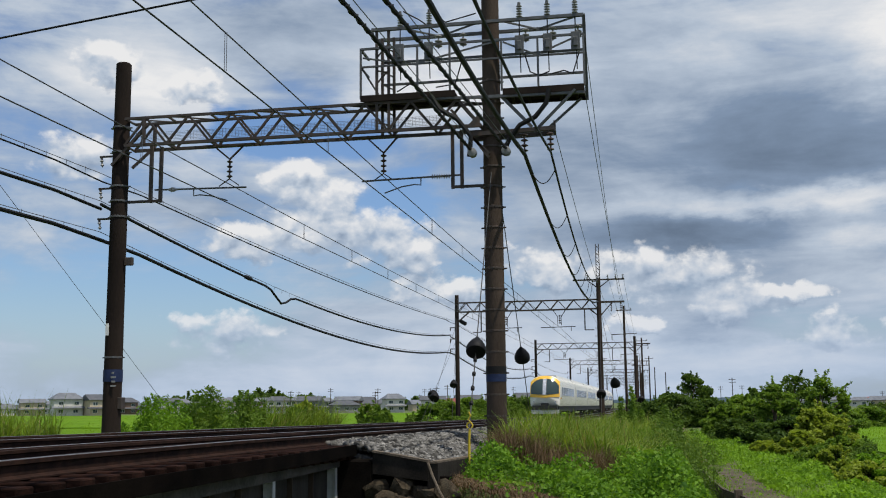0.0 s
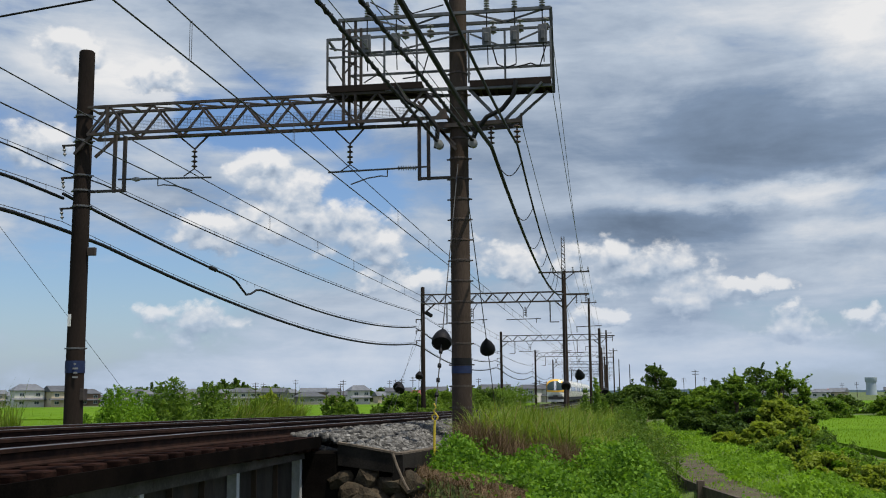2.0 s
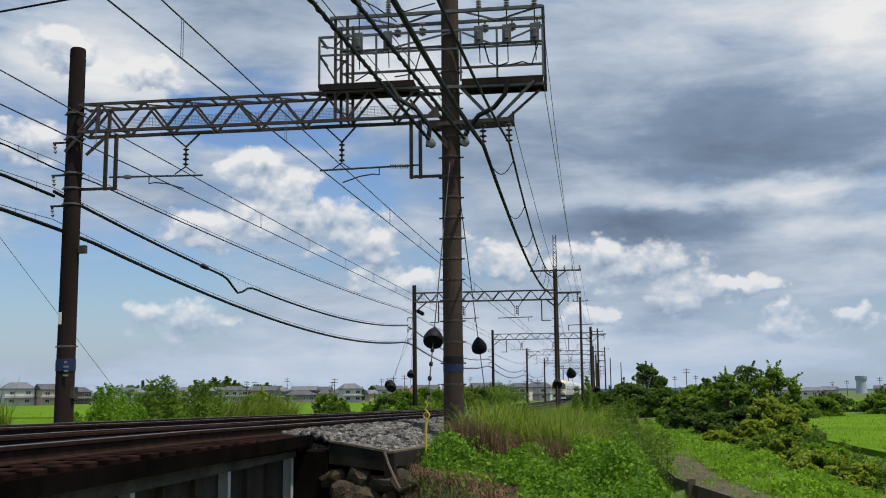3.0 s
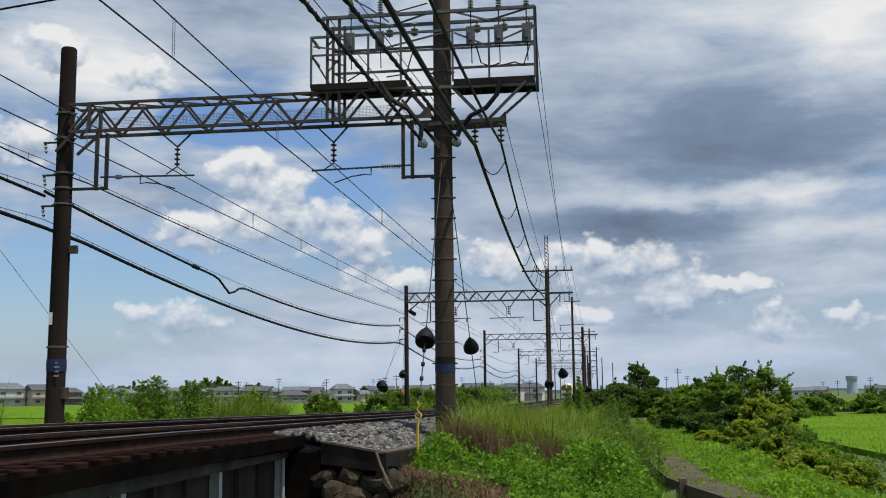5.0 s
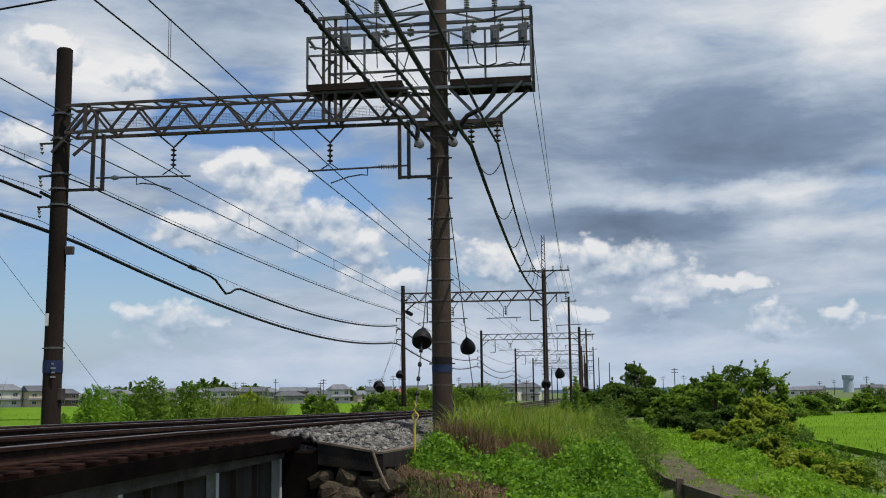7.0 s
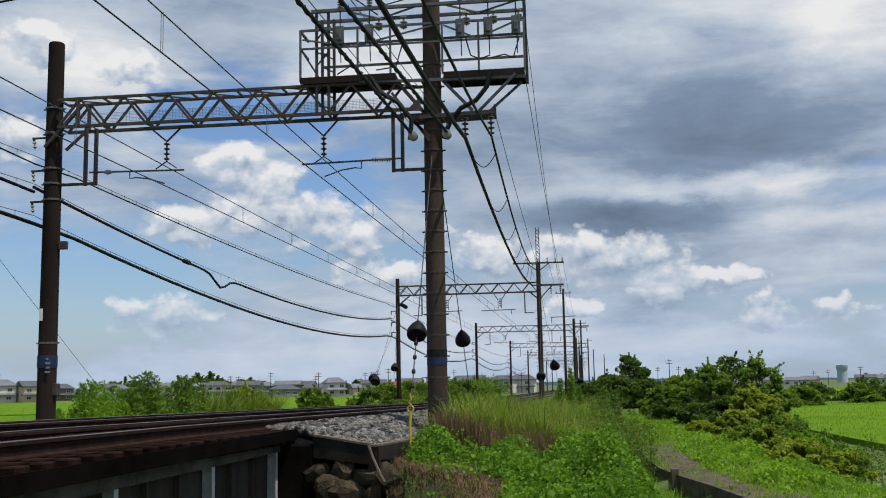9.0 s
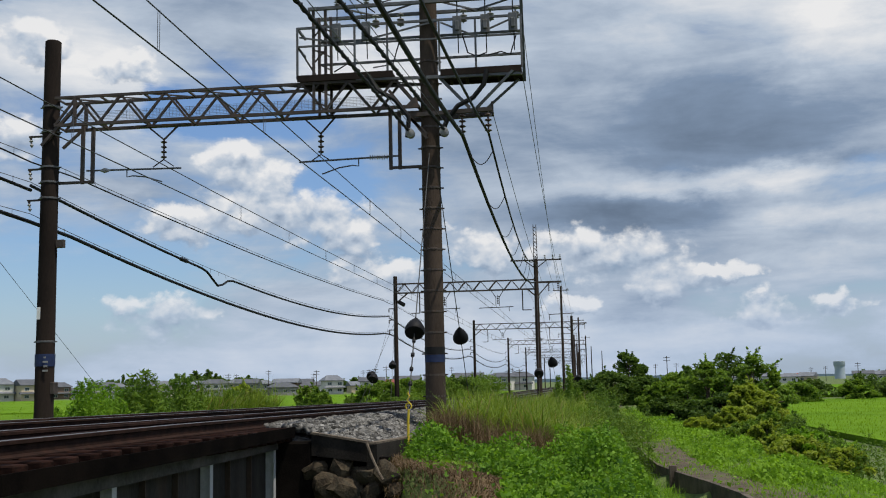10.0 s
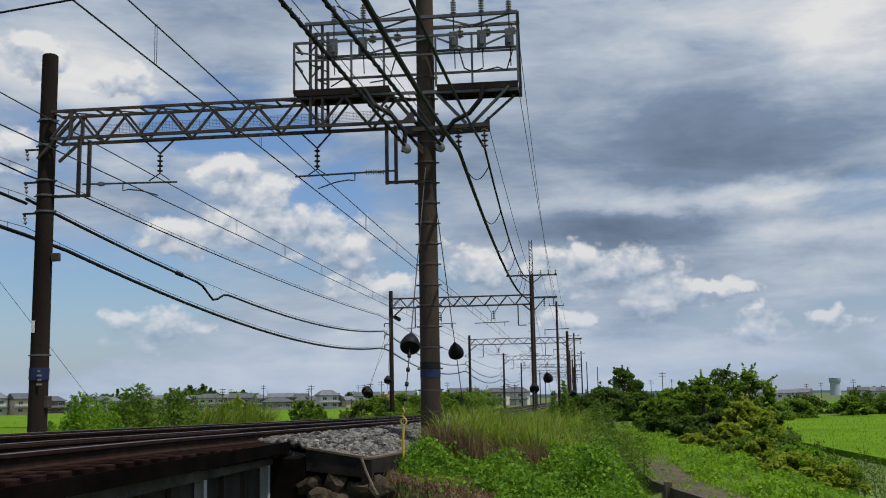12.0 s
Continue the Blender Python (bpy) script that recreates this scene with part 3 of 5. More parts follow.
def hanger(par, x, y, z_top, z_ins, z_bot):
    """The plate, V bars and insulator from which the messenger wire hangs."""
    part("hanger_plate", Geo().box(x - 0.66, x + 0.62, y - 0.06, y + 0.06, z_top - 0.05, z_top), M_STEEL, par)
    part("v_hanger", Geo().bar((x - 0.38, y, z_top - 0.04), (x, y, z_ins), 0.035).bar((x + 0.34, y, z_top - 0.04), (x, y, z_ins), 0.035), M_STEEL, par)
    part("insulator", insulator(Geo(), (x, y, z_bot), (x, y, z_ins), 4, 0.075), M_PORC_DARK, par, "dark porcelain disc insulator")
    part("clamp", Geo().bar((x, y, z_bot), (x - 0.26, y, z_bot - 0.17), 0.022).bar((x, y, z_bot), (x + 0.24, y, z_bot - 0.17), 0.022), M_STEEL, par)


def first_gantry():
    Y, zb = SPAN_Y[0], -1.0
    g = thing("line_gantry", "brown concrete poles with rusty lattice beam, platform and insulators", "railway gantry", "gantries", (0, 0, 0))
    # posts
    pole(g, -12.0, Y, zb, 8.7, 0.22, 0.185, M_POLE_DARK, "left_post", "dark tarred concrete post")
    pole(g, -2.97, Y, -1.15, 11.4, 0.225, 0.195, M_POLE, "right_post", "weathered brown concrete post")
    bands(g, -12.0, Y, (6.44, 5.60, 5.24, 4.86, 1.52, 7.05), 0.205)
    bands(g, -2.97, Y, [0.1 + 0.46 * i for i in range(14)] + [6.75, 7.1, 7.6], 0.212, M_STEEL)
    for x, z0, z1, m in ((-12.0, 0.98, 1.26, M_BLUE), (-2.97, 0.86, 1.02, M_BLUE)):
        part("blue_mark", Geo().lathe((x, Y, z0), [(0.226, 0), (0.226, z1 - z0)], 20), m, g, "faded blue painted band", smooth=True)
    part("dark_mark", Geo().lathe((-2.97, Y, 1.03), [(0.2265, 0), (0.2265, 0.16)], 20), M_CABLE, g, "black painted band", smooth=True)
    # small plates on the dark post: writing as plain bars
    part("plate", Geo().box(-12.11, -12.03, Y - 0.235, Y - 0.222, 2.05, 2.33), M_WHITE, g, "small white plate")
    plate = Geo()
    for i, (a, b) in enumerate(((0.02, 0.05), (0.0, 0.10), (0.02, 0.09), (0.0, 0.10))):
        plate.box(-11.93 + a, -11.93 + b + 0.02, Y - 0.242, Y - 0.226, 1.16 - 0.1 * i, 1.20 - 0.1 * i)
    part("number_bars", plate, M_PORC, g, "white painted marks")
    part("sign_box", Geo().box(-11.78, -11.58, Y - 0.08, Y + 0.02, 3.71, 3.90, 0.01), M_STEEL, g, "small dark sign plate")
    part("junction_box", Geo().box(-11.82, -11.72, Y - 0.1, Y + 0.1, 0.35, 0.62, 0.01), M_STEEL, g, "small dark box")
    # lattice beam
    part("beam", truss(Geo(), -11.78, -3.18, Y - 0.27, Y + 0.27, 6.56, 7.22, 8, 0.05), M_STEEL, g, "rusty lattice beam")
    part("beam_brace", Geo().bar((-12.1, Y - 0.24, 6.1), (-11.2, Y - 0.27, 7.05), 0.07).bar((-11.8, Y + 0.2, 6.12), (-11.35, Y + 0.27, 6.56), 0.06).bar((-11.28, Y - 0.29, 6.56), (-11.28, Y - 0.29, 7.22), 0.07).bar((-11.28, Y + 0.29, 6.56), (-11.28, Y + 0.29, 7.22), 0.07), M_STEEL, g)
    net = Geo()
    for i in range(76):
        net.bar((-10.2 + 0.08 * i, Y - 0.24, 6.64), (-10.2 + 0.08 * i, Y - 0.24, 6.86), 0.006)
    for i in range(7):
        net.bar((-11.5, Y - 0.24, 6.64 + 0.035 * i), (-4.1, Y - 0.24, 6.64 + 0.035 * i), 0.006)
    part("net", net, M_COPPER, g, "fine wire bird net")
    # drop frames and steady arms
    for x0, x1, xp in ((-11.2, -10.95, -11.8), (-3.88, -3.67, -3.1)):
        part("drop_frame", Geo().bar((x0, Y, 6.6), (x0, Y, 5.2), 0.075).bar((x1, Y, 6.55), (x1, Y, 5.2), 0.075).bar((xp, Y, 5.24), (min(x0, x1) if xp > x0 else x1, Y, 5.24), 0.06), M_STEEL, g)
    for xa, xb, i0, i1, hk in ((-11.1, -8.8, -10.85, -10.43, -10.11), (-3.7, -6.0, -4.38, -3.94, -4.62)):
        part("steady_rod", Geo().cyl((xa, Y, 5.51), (xb, Y, 5.47), 0.022, n=8), M_STEEL_GREY, g)
        part("rod_insulator", insulator(Geo(), (i0, Y, 5.505), (i1, Y, 5.49), 1 if xa < xb else 8, 0.06), M_PORC, g, "grey porcelain rod insulator")
        s = 1 if xa < xb else -1
        part("steady_hook", Geo().tube([(hk, Y, 5.48), (hk, Y, 5.32), (hk + s * 0.15, Y, 5.34), (hk + s * 0.45, Y, 5.30), (hk + s * 0.85, Y, 5.17)], 0.016, 6), M_STEEL_GREY, g)
    hanger(g, -9.22, Y, 6.52, 6.16, 5.69)
    hanger(g, -5.49, Y, 6.52, 6.11, 5.63)
    for z in (6.39, 5.60, 4.86):
        part("cable_arm", Geo().bar((-12.2, Y, z), (-12.54, Y, z), 0.05, 0.04).bar((-12.5, Y, z), (-12.5, Y, z - 0.06), 0.045), M_STEEL, g)
        part("insulator", insulator(Geo(), (-12.47, Y, z - 0.26), (-12.5, Y, z - 0.05), 2, 0.045), M_PORC, g, "small grey insulator")
    # platform round the taller post
    yf, yb = Y - 0.32, Y + 0.42
    for x0, x1, z in ((-5.95, -3.75, 7.42), (-2.67, -0.86, 7.38)):
        deck = Geo().box(x0, x1, yf, yb, z - 0.10, z - 0.06)
        deck.box(x0, x1, yf - 0.03, yf, z - 0.17, z - 0.02).box(x0, x1, yb, yb + 0.03, z - 0.17, z - 0.02)
        for i in range(5):
            xx = x0 + (x1 - x0) * (i + 0.5) / 5
            deck.box(xx - 0.03, xx + 0.03, yf, yb, z - 0.18, z - 0.10)
        part("deck", deck, M_POLE_DARK, g, "dark steel platform deck")
    part("handrail", Geo().bar((-5.95, yf, 8.51), (-0.85, yf, 8.51), 0.05).bar((-5.95, yf, 8.08), (-0.85, yf, 8.08), 0.04).bar((-5.95, yb, 8.08), (-5.95, yf, 8.08), 0.04).bar((-5.95, yb, 8.51), (-5.95, yf, 8.51), 0.05).bar((-0.85, yb, 8.51), (-0.85, yf, 8.51), 0.05).bar((-5.6, yb, 7.86), (-0.85, yb, 7.86), 0.05).bar((-5.6, yb, 8.40), (-0.85, yb, 8.40), 0.05), M_STEEL_GREY, g, "grey steel handrail")
    for x in (-5.95, -4.62, -3.87, -2.69, -1.87, -0.85):
        part("rail_post", Geo().bar((x, yf, 7.32), (x, yf, 8.53), 0.045), M_STEEL_GREY, g)
    part("rail_brace", Geo().bar((-5.95, yf, 8.10), (-5.6, yf + 0.8, 7.45), 0.03).bar((-4.6, yf, 8.1), (-2.7, yf, 8.5), 0.035).bar((-4.6, yf, 8.05), (-5.9, yf, 8.3), 0.035).bar((-1.9, yf, 8.1), (-0.9, yf, 8.5), 0.035).bar((-2.65, yf, 8.45), (-1.9, yf, 8.1), 0.035), M_STEEL_GREY, g)
    part("top_frame", Geo().bar((-5.7, Y - 0.3, 8.96), (-0.83, Y - 0.3, 8.96), 0.08, 0.07).bar((-5.7, Y + 0.3, 8.92), (-0.83, Y + 0.3, 8.92), 0.07).bar((-0.83, Y - 0.3, 8.98), (-0.83, yb, 7.2), 0.07).bar((-0.83, Y - 0.3, 8.96), (-0.83, Y + 0.3, 8.92), 0.05).bar((-5.0, Y - 0.3, 8.96), (-4.2, Y + 0.3, 8.92), 0.035).bar((-4.2, Y + 0.3, 8.92), (-3.2, Y - 0.3, 8.96), 0.035).bar((-2.7, Y - 0.3, 8.96), (-1.9, Y + 0.3, 8.92), 0.035).bar((-1.9, Y + 0.3, 8.92), (-0.9, Y - 0.3, 8.96), 0.035), M_STEEL_GREY, g)
    for x in (-5.58, -5.3):
        col = Geo()
        for y in (Y - 0.28, Y + 0.28):
            col.bar((x, y, 6.6), (x, y, 8.96), 0.06, 0.06)
        part("upright", col, M_STEEL, g)
    lace = Geo()
    for i in range(7):
        z = 6.75 + 0.31 * i
        lace.bar((-5.58, Y - 0.28, z), (-5.3, Y - 0.28, z + 0.31 * (1 if i % 2 else -0.2)), 0.03)
        lace.bar((-5.58, Y + 0.28, z + 0.15), (-5.3, Y + 0.28, z), 0.03)
    tagged(part("lacing", lace, M_STEEL, g), kind="stuff")
    # fuse gear: bushings on the top frame, switch boxes below
    for x in (-5.02, -4.34, -2.27, -1.64, -1.02):
        part("bushing", insulator(Geo(), (x, Y - 0.3, 9.0), (x, Y - 0.3, 9.30), 5, 0.07), M_PORC, g, "grey porcelain bushing")
        part("bushing_cap", Geo().cyl((x, Y - 0.3, 9.28), (x, Y - 0.3, 9.36), 0.035, n=8), M_STEEL_GREY, g)
        part("switch", Geo().box(x - 0.10, x + 0.10, Y - 0.42, Y - 0.36, 8.12, 8.55, 0.01).box(x - 0.05, x + 0.05, Y - 0.47, Y - 0.42, 8.2, 8.42, 0.015), M_STEEL_GREY, g, "grey metal switch box")
        part("link", Geo().cyl((x, Y - 0.33, 8.5), (x, Y - 0.3, 8.97), 0.014, n=6), M_CABLE, g)
        part("tail_lead", Geo().cyl((x + 0.02, Y - 0.4, 8.12), (x + 0.02, Y - 0.35, 7.7), 0.012, n=6), M_CABLE, g)
    for x in (-4.2, -3.62, -2.17, -1.55, -0.98):
        part("lower_insulator", insulator(Geo(), (x, Y + 0.1, 8.55), (x, Y + 0.1, 8.9), 3, 0.09), M_PORC, g, "grey disc insulator")
    for pts in ([(-4.95, Y - 0.3, 9.36), (-4.6, Y - 0.25, 9.16), (-4.2, Y, 8.9)], [(-4.32, Y - 0.3, 9.36), (-4.0, Y - 0.1, 9.1), (-3.3, Y, 9.3)],
                [(-2.15, Y - 0.35, 8.1), (-2.05, Y - 0.3, 7.72), (-1.85, Y - 0.3, 7.62), (-1.62, Y - 0.3, 7.7)], [(-1.6, Y - 0.35, 7.62), (-1.3, Y - 0.3, 7.7), (-1.1, Y - 0.3, 7.62), (-0.95, Y - 0.3, 8.1)],
                [(-5.1, Y - 0.3, 7.45), (-4.8, Y - 0.3, 7.62), (-4.5, Y - 0.3, 7.45)], [(-4.2, Y - 0.3, 7.5), (-3.75, Y - 0.3, 7.55), (-3.6, Y - 0.3, 8.05)]):
        part("jumper", Geo().tube(pts, 0.016, 6), M_CABLE, g)
    for pts in ([(-1.63, Y - 0.4, 7.28), (-1.7, Y - 0.4, 6.95), (-1.95, Y - 0.4, 6.65), (-2.3, Y - 0.35, 6.5), (-2.55, Y - 0.3, 6.2), (-2.7, Y - 0.3, 5.85)],
                [(-4.3, Y - 0.4, 7.3), (-4.1, Y - 0.4, 6.95), (-3.7, Y - 0.4, 6.7), (-3.4, Y - 0.35, 6.3), (-3.45, Y - 0.3, 5.85)]):
        part("feeder_tail", Geo().tube(pts, 0.055, 8), M_CABLE, g, "thick black feeder cable tail", smooth=True)
    # side arms with pin insulators
    part("side_arm", Geo().bar((-3.4, Y - 0.22, 6.37), (-1.54, Y - 0.22, 6.42), 0.10, 0.09).bar((-3.4, Y + 0.22, 6.37), (-1.54, Y + 0.22, 6.42), 0.10, 0.09).bar((-1.54, Y - 0.24, 6.34), (-1.54, Y - 0.24, 6.58), 0.05), M_STEEL, g)
    part("side_strut", Geo().bar((-2.7, Y - 0.2, 7.2), (-2.05, Y - 0.2, 6.48), 0.07).bar((-1.05, Y - 0.4, 7.22), (-1.9, Y - 0.2, 6.46), 0.055).bar((-0.95, Y + 0.3, 7.22), (-1.8, Y + 0.2, 6.46), 0.055).bar((-3.0, Y - 0.3, 7.2), (-0.86, Y - 0.3, 7.18), 0.07).bar((-4.6, Y - 0.3, 7.25), (-3.1, Y - 0.3, 7.2), 0.06), M_STEEL_GREY, g)
    for x in (-2.22, -1.64):
        part("insulator", insulator(Geo(), (x, Y - 0.22, 5.88), (x, Y - 0.22, 6.35), 4, 0.085), M_PORC_DARK, g, "dark porcelain disc insulator")
    for x in (-3.38, -2.62):
        part("strain_insulator", Geo().lathe((x, Y - 0.42, 5.93), [(0.03, 0), (0.10, 0.02), (0.10, 0.07), (0.045, 0.09), (0.045, 0.13), (0.10, 0.15), (0.10, 0.20), (0.03, 0.22)], 14, (0, 1, 0)), M_PORC, g, "grey porcelain strain insulator", smooth=True)
    part("corner_plate", Geo().add([(-3.5, Y - 0.3, 6.55), (-3.2, Y - 0.3, 6.55), (-3.2, Y - 0.3, 6.85), (-3.5, Y - 0.28, 6.55), (-3.2, Y - 0.28, 6.55), (-3.2, Y - 0.28, 6.85)], [(0, 1, 2), (5, 4, 3), (0, 3, 4, 1), (1, 4, 5, 2), (2, 5, 3, 0)]).bar((-3.85, Y - 0.3, 6.95), (-3.0, Y - 0.3, 5.8), 0.06).bar((-3.5, Y - 0.3, 6.4), (-3.0, Y - 0.3, 5.9), 0.06), M_STEEL, g)
    return g


def wire_z(y):
    """Height of the contact wires."""
    return 5.16 if y < 80 else 4.95 if y < 150 else 4.85


M_POLE_FAR = surface("dark_brown_concrete", (0.024, 0.017, 0.014), (0.055, 0.040, 0.033), 0.9, scale=1.5, grain=30, bump=0.3, spec=0.1, stretch=(1, 1, 0.25))


def far_gantry(k, y, xl, xr, ht_r, arms):
    """A plainer gantry further along the line."""
    zr = rail_z(y)
    g = thing("line_gantry", "slender brown poles carrying a rusty lattice beam over the tracks", "railway gantry", "gantries", (0, 0, 0))
    pole(g, xl, y, zr - 1.6, zr + 8.7, 0.17, 0.14, M_POLE_DARK, "left_post")
    pole(g, xr, y, zr - 1.9, zr + (ht_r if not arms else ht_r - 2.4), 0.19, 0.15, M_POLE_FAR, "right_post")
    ztop, zbot = wire_z(y) + 2.3, wire_z(y) + 1.65
    part("beam", truss(Geo(), xl + 0.1, xr - 0.1, y - 0.22, y + 0.22, zbot, ztop, 9, 0.05), M_STEEL, g, "rusty lattice beam")
    part("beam_brace", Geo().bar((xl, y, zbot - 0.75), (xl + 0.9, y, zbot), 0.09), M_STEEL, g)
    part("beam_brace", Geo().bar((xr, y, zbot - 0.55), (xr - 0.7, y, zbot + 0.05), 0.09), M_STEEL, g)
    c, wz = bend(y), wire_z(y)
    for i, x in enumerate((FAR_X + c, NEAR_X + c)):
        part("v_hanger", Geo().bar((x - 0.45, y, zbot), (x - 0.12, y, wz + 1.15), 0.05).bar((x + 0.45, y, zbot), (x + 0.12, y, wz + 1.15), 0.05).bar((x - 0.12, y, wz + 1.15), (x - 0.12, y, wz + 0.55), 0.04).bar((x + 0.12, y, wz + 1.15), (x + 0.12, y, wz + 0.55), 0.04), M_STEEL, g)
        part("insulator", insulator(Geo(), (x + 0.02, y, wz + 0.65), (x + 0.02, y, wz + 1.30), 4, 0.09), M_PORC_DARK, g)
        part("steady_rod", Geo().cyl((x - 1.3, y, wz + 0.42), (x + 1.1, y, wz + 0.46), 0.03, n=6).bar((x + 0.8, y, wz + 0.46), (x + 0.8, y, wz + 0.15), 0.04), M_STEEL, g)
        s = -1.75 if i == 0 else 1.75
        part("drop_frame", Geo().bar((x + s, y, zbot), (x + s, y, wz + 0.20), 0.08).bar((x + s, y, wz + 0.20), (x + s * 1.35, y, wz + 0.20), 0.06), M_STEEL, g)
    for z in (6.4, 5.6, 4.9):
        part("cable_arm", Geo().bar((xl - 0.5, y, zr + z), (xl, y, zr + z), 0.06).bar((xl - 0.48, y, zr + z), (xl - 0.48, y, zr + z - 0.25), 0.06), M_STEEL, g)
    if not arms:
        part("bracket", Geo().bar((xr - 2.6, y, zbot + 1.55), (xr + 0.3, y, zbot + 1.65), 0.08).bar((xr - 2.55, y, zbot + 1.55), (xr - 2.55, y, zbot + 0.9), 0.08), M_STEEL, g)
    if k == 1:
        part("arrester", Geo().lathe((xl + 0.2, y, wz + 1.05), [(0.06, 0), (0.14, 0.04), (0.14, 0.5), (0.06, 0.56)], 12, (0.85, 0, -0.5)), M_CABLE, g, "black cylindrical arrester", smooth=True)
    if arms:
        z = zr + ht_r - 2.4
        lat = Geo()
        for dx, dy in ((-0.13, -0.13), (0.13, -0.13), (0.13, 0.13), (-0.13, 0.13)):
            lat.bar((xr + dx, y + dy, z - 0.6), (xr + dx * 0.75, y + dy * 0.75, z + 2.4), 0.045)
        for i in range(9):
            lat.bar((xr - 0.12, y - 0.12, z + 0.26 * i), (xr + 0.12, y - 0.12, z + 0.26 * i + 0.26 * (-1) ** i), 0.025)
            lat.bar((xr + 0.12, y + 0.12, z + 0.26 * i), (xr - 0.12, y + 0.12, z + 0.26 * (i + 1)), 0.025)
        part("lattice_top", lat, M_STEEL, g, "lattice steel pole top")
        part("cross_arm", Geo().bar((xr - 1.75, y, z - 0.1), (xr + 1.8, y, z - 0.1), 0.10).bar((xr - 0.8, y, z - 0.1), (xr, y, z - 0.7), 0.06).bar((xr + 0.8, y, z - 0.1), (xr, y, z - 0.7), 0.06), M_STEEL, g)
        for dx in (-1.65, -0.75, 0.65, 1.2, 1.7):
            part("pin_insulator", insulator(Geo(), (xr + dx, y, z - 0.06), (xr + dx, y, z + 0.26), 3, 0.09), M_PORC, g)
    part("side_arm", Geo().bar((xr, y, zbot + 0.45), (xr + 1.75, y, zbot + 0.45), 0.13).bar((xr, y, zbot - 0.6), (xr + 0.9, y, zbot + 0.4), 0.07), M_STEEL, g)
    for dx in (0.85, 1.5):
        part("insulator", insulator(Geo(), (xr + dx, y, zbot - 0.2), (xr + dx, y, zbot + 0.4), 4, 0.08), M_PORC_DARK, g)
    for i in range(10):
        part("step_bolt", Geo().bar((xr - 0.3, y, zr + 1.2 + 0.55 * i), (xr + 0.3, y, zr + 1.2 + 0.55 * i), 0.035), M_STEEL_GREY, g)
    return g


first_gantry()
far_gantry(1, 72.8, -12.22, -2.25, 12.0, True)
far_gantry(2, 122.8, -11.3, 0.15, 8.9, False)
far_gantry(3, 172.8, -10.3, 0.5, 8.9, False)
far_gantry(4, 222.8, -9.6, 1.2, 11.5, True)
far_gantry(5, 272.8, -8.9, 1.8, 8.9, False)
far_gantry(6, 322.8, -8.3, 2.4, 9.2, False)
far_gantry(7, 372.8, -7.7, 3.0, 8.9, False)


def side_pole(x, y, zt, label, arms=0):
    g = thing("utility_pole", label, "utility pole", "poles beside the line", (0, 0, 0))
    zb = ground_z(x, y) - 0.3
    pole(g, x, y, zb, zt, 0.17, 0.12, M_POLE_FAR)
    for i in range(arms):
        part("cross_arm", Geo().bar((x - 0.9, y, zt - 0.5 - 0.7 * i), (x + 0.9, y, zt - 0.5 - 0.7 * i), 0.09), M_STEEL, g)
        for dx in (-0.8, 0.0, 0.8):
            part("pin_insulator", insulator(Geo(), (x + dx, y, zt - 0.46 - 0.7 * i), (x + dx, y, zt - 0.22 - 0.7 * i), 2, 0.08), M_PORC, g)
    return g


side_pole(-0.95, 121.0, 11.3, "tall brown utility pole beside the railway line", 1)
side_pole(1.3, 171.0, 10.6, "tall brown utility pole with cross arms beside the line", 2)
side_pole(3.2, 232.0, 10.2, "tall slim utility pole beside the line", 1)
side_pole(5.6, 300.0, 10.0, "far slim utility pole beside the line", 0)
side_pole(9.4, 330.0, 9.4, "far slim utility pole beside the line", 0)


# ---- wires ----
def sag(p, q, drop, n=20):
    p, q = Vector(p), Vector(q)
    return [p.lerp(q, i / n) - Vector((0, 0, 4 * drop * (i / n) * (1 - i / n))) for i in range(n + 1)]


def wire(name, pts, r, m, label, category="cable", group="wires", n=6):
    return single(name, Geo().tube(pts, r, n), m, label, category, group, smooth=True)


for cx, nm in ((NEAR_X - 0.04, "near"), (FAR_X - 0.02, "far")):
    ends = [-27.2] + SPAN_Y
    cat = thing("overhead_line", "thin grey contact wire hung by droppers below a messenger wire", "overhead wire", "overhead lines", (0, 0, 0))
    cw = []
    for i, y in enumerate(ends):
        cw.append((cx + bend(y) * (y > 30), y, wire_z(y) - (0.46 if y < 0 else 0.06 if y < 30 else 0.0)))
    part("contact_wire", Geo().tube(cw, 0.012, 6), M_WIRE, cat)
    for a, b in zip(cw[:-1], cw[1:]):
        p, q = Vector(a) + Vector((0, 0, 0.46 if a[1] > 0 else 1.02)), Vector(b) + Vector((0, 0, 0.46))
        dip = 0.12 if a[1] > 0 else 0.0
        ms = sag(p, q, dip, 16)
        part("messenger_wire", Geo().tube(ms, 0.011, 6), M_WIRE, cat)
        if a[1] < 200:
            for i in range(1, 10):
                t = (i + 0.1) / 10
                top = p.lerp(q, t) - Vector((0, 0, 4 * dip * t * (1 - t)))
                bot = Vector(a).lerp(Vector(b), t)
                part("dropper", Geo().bar(top, bot, 0.007).bar(top + Vector((0.03, 0, 0)), bot + Vector((0.03, 0, 0)), 0.007), M_COPPER, cat)

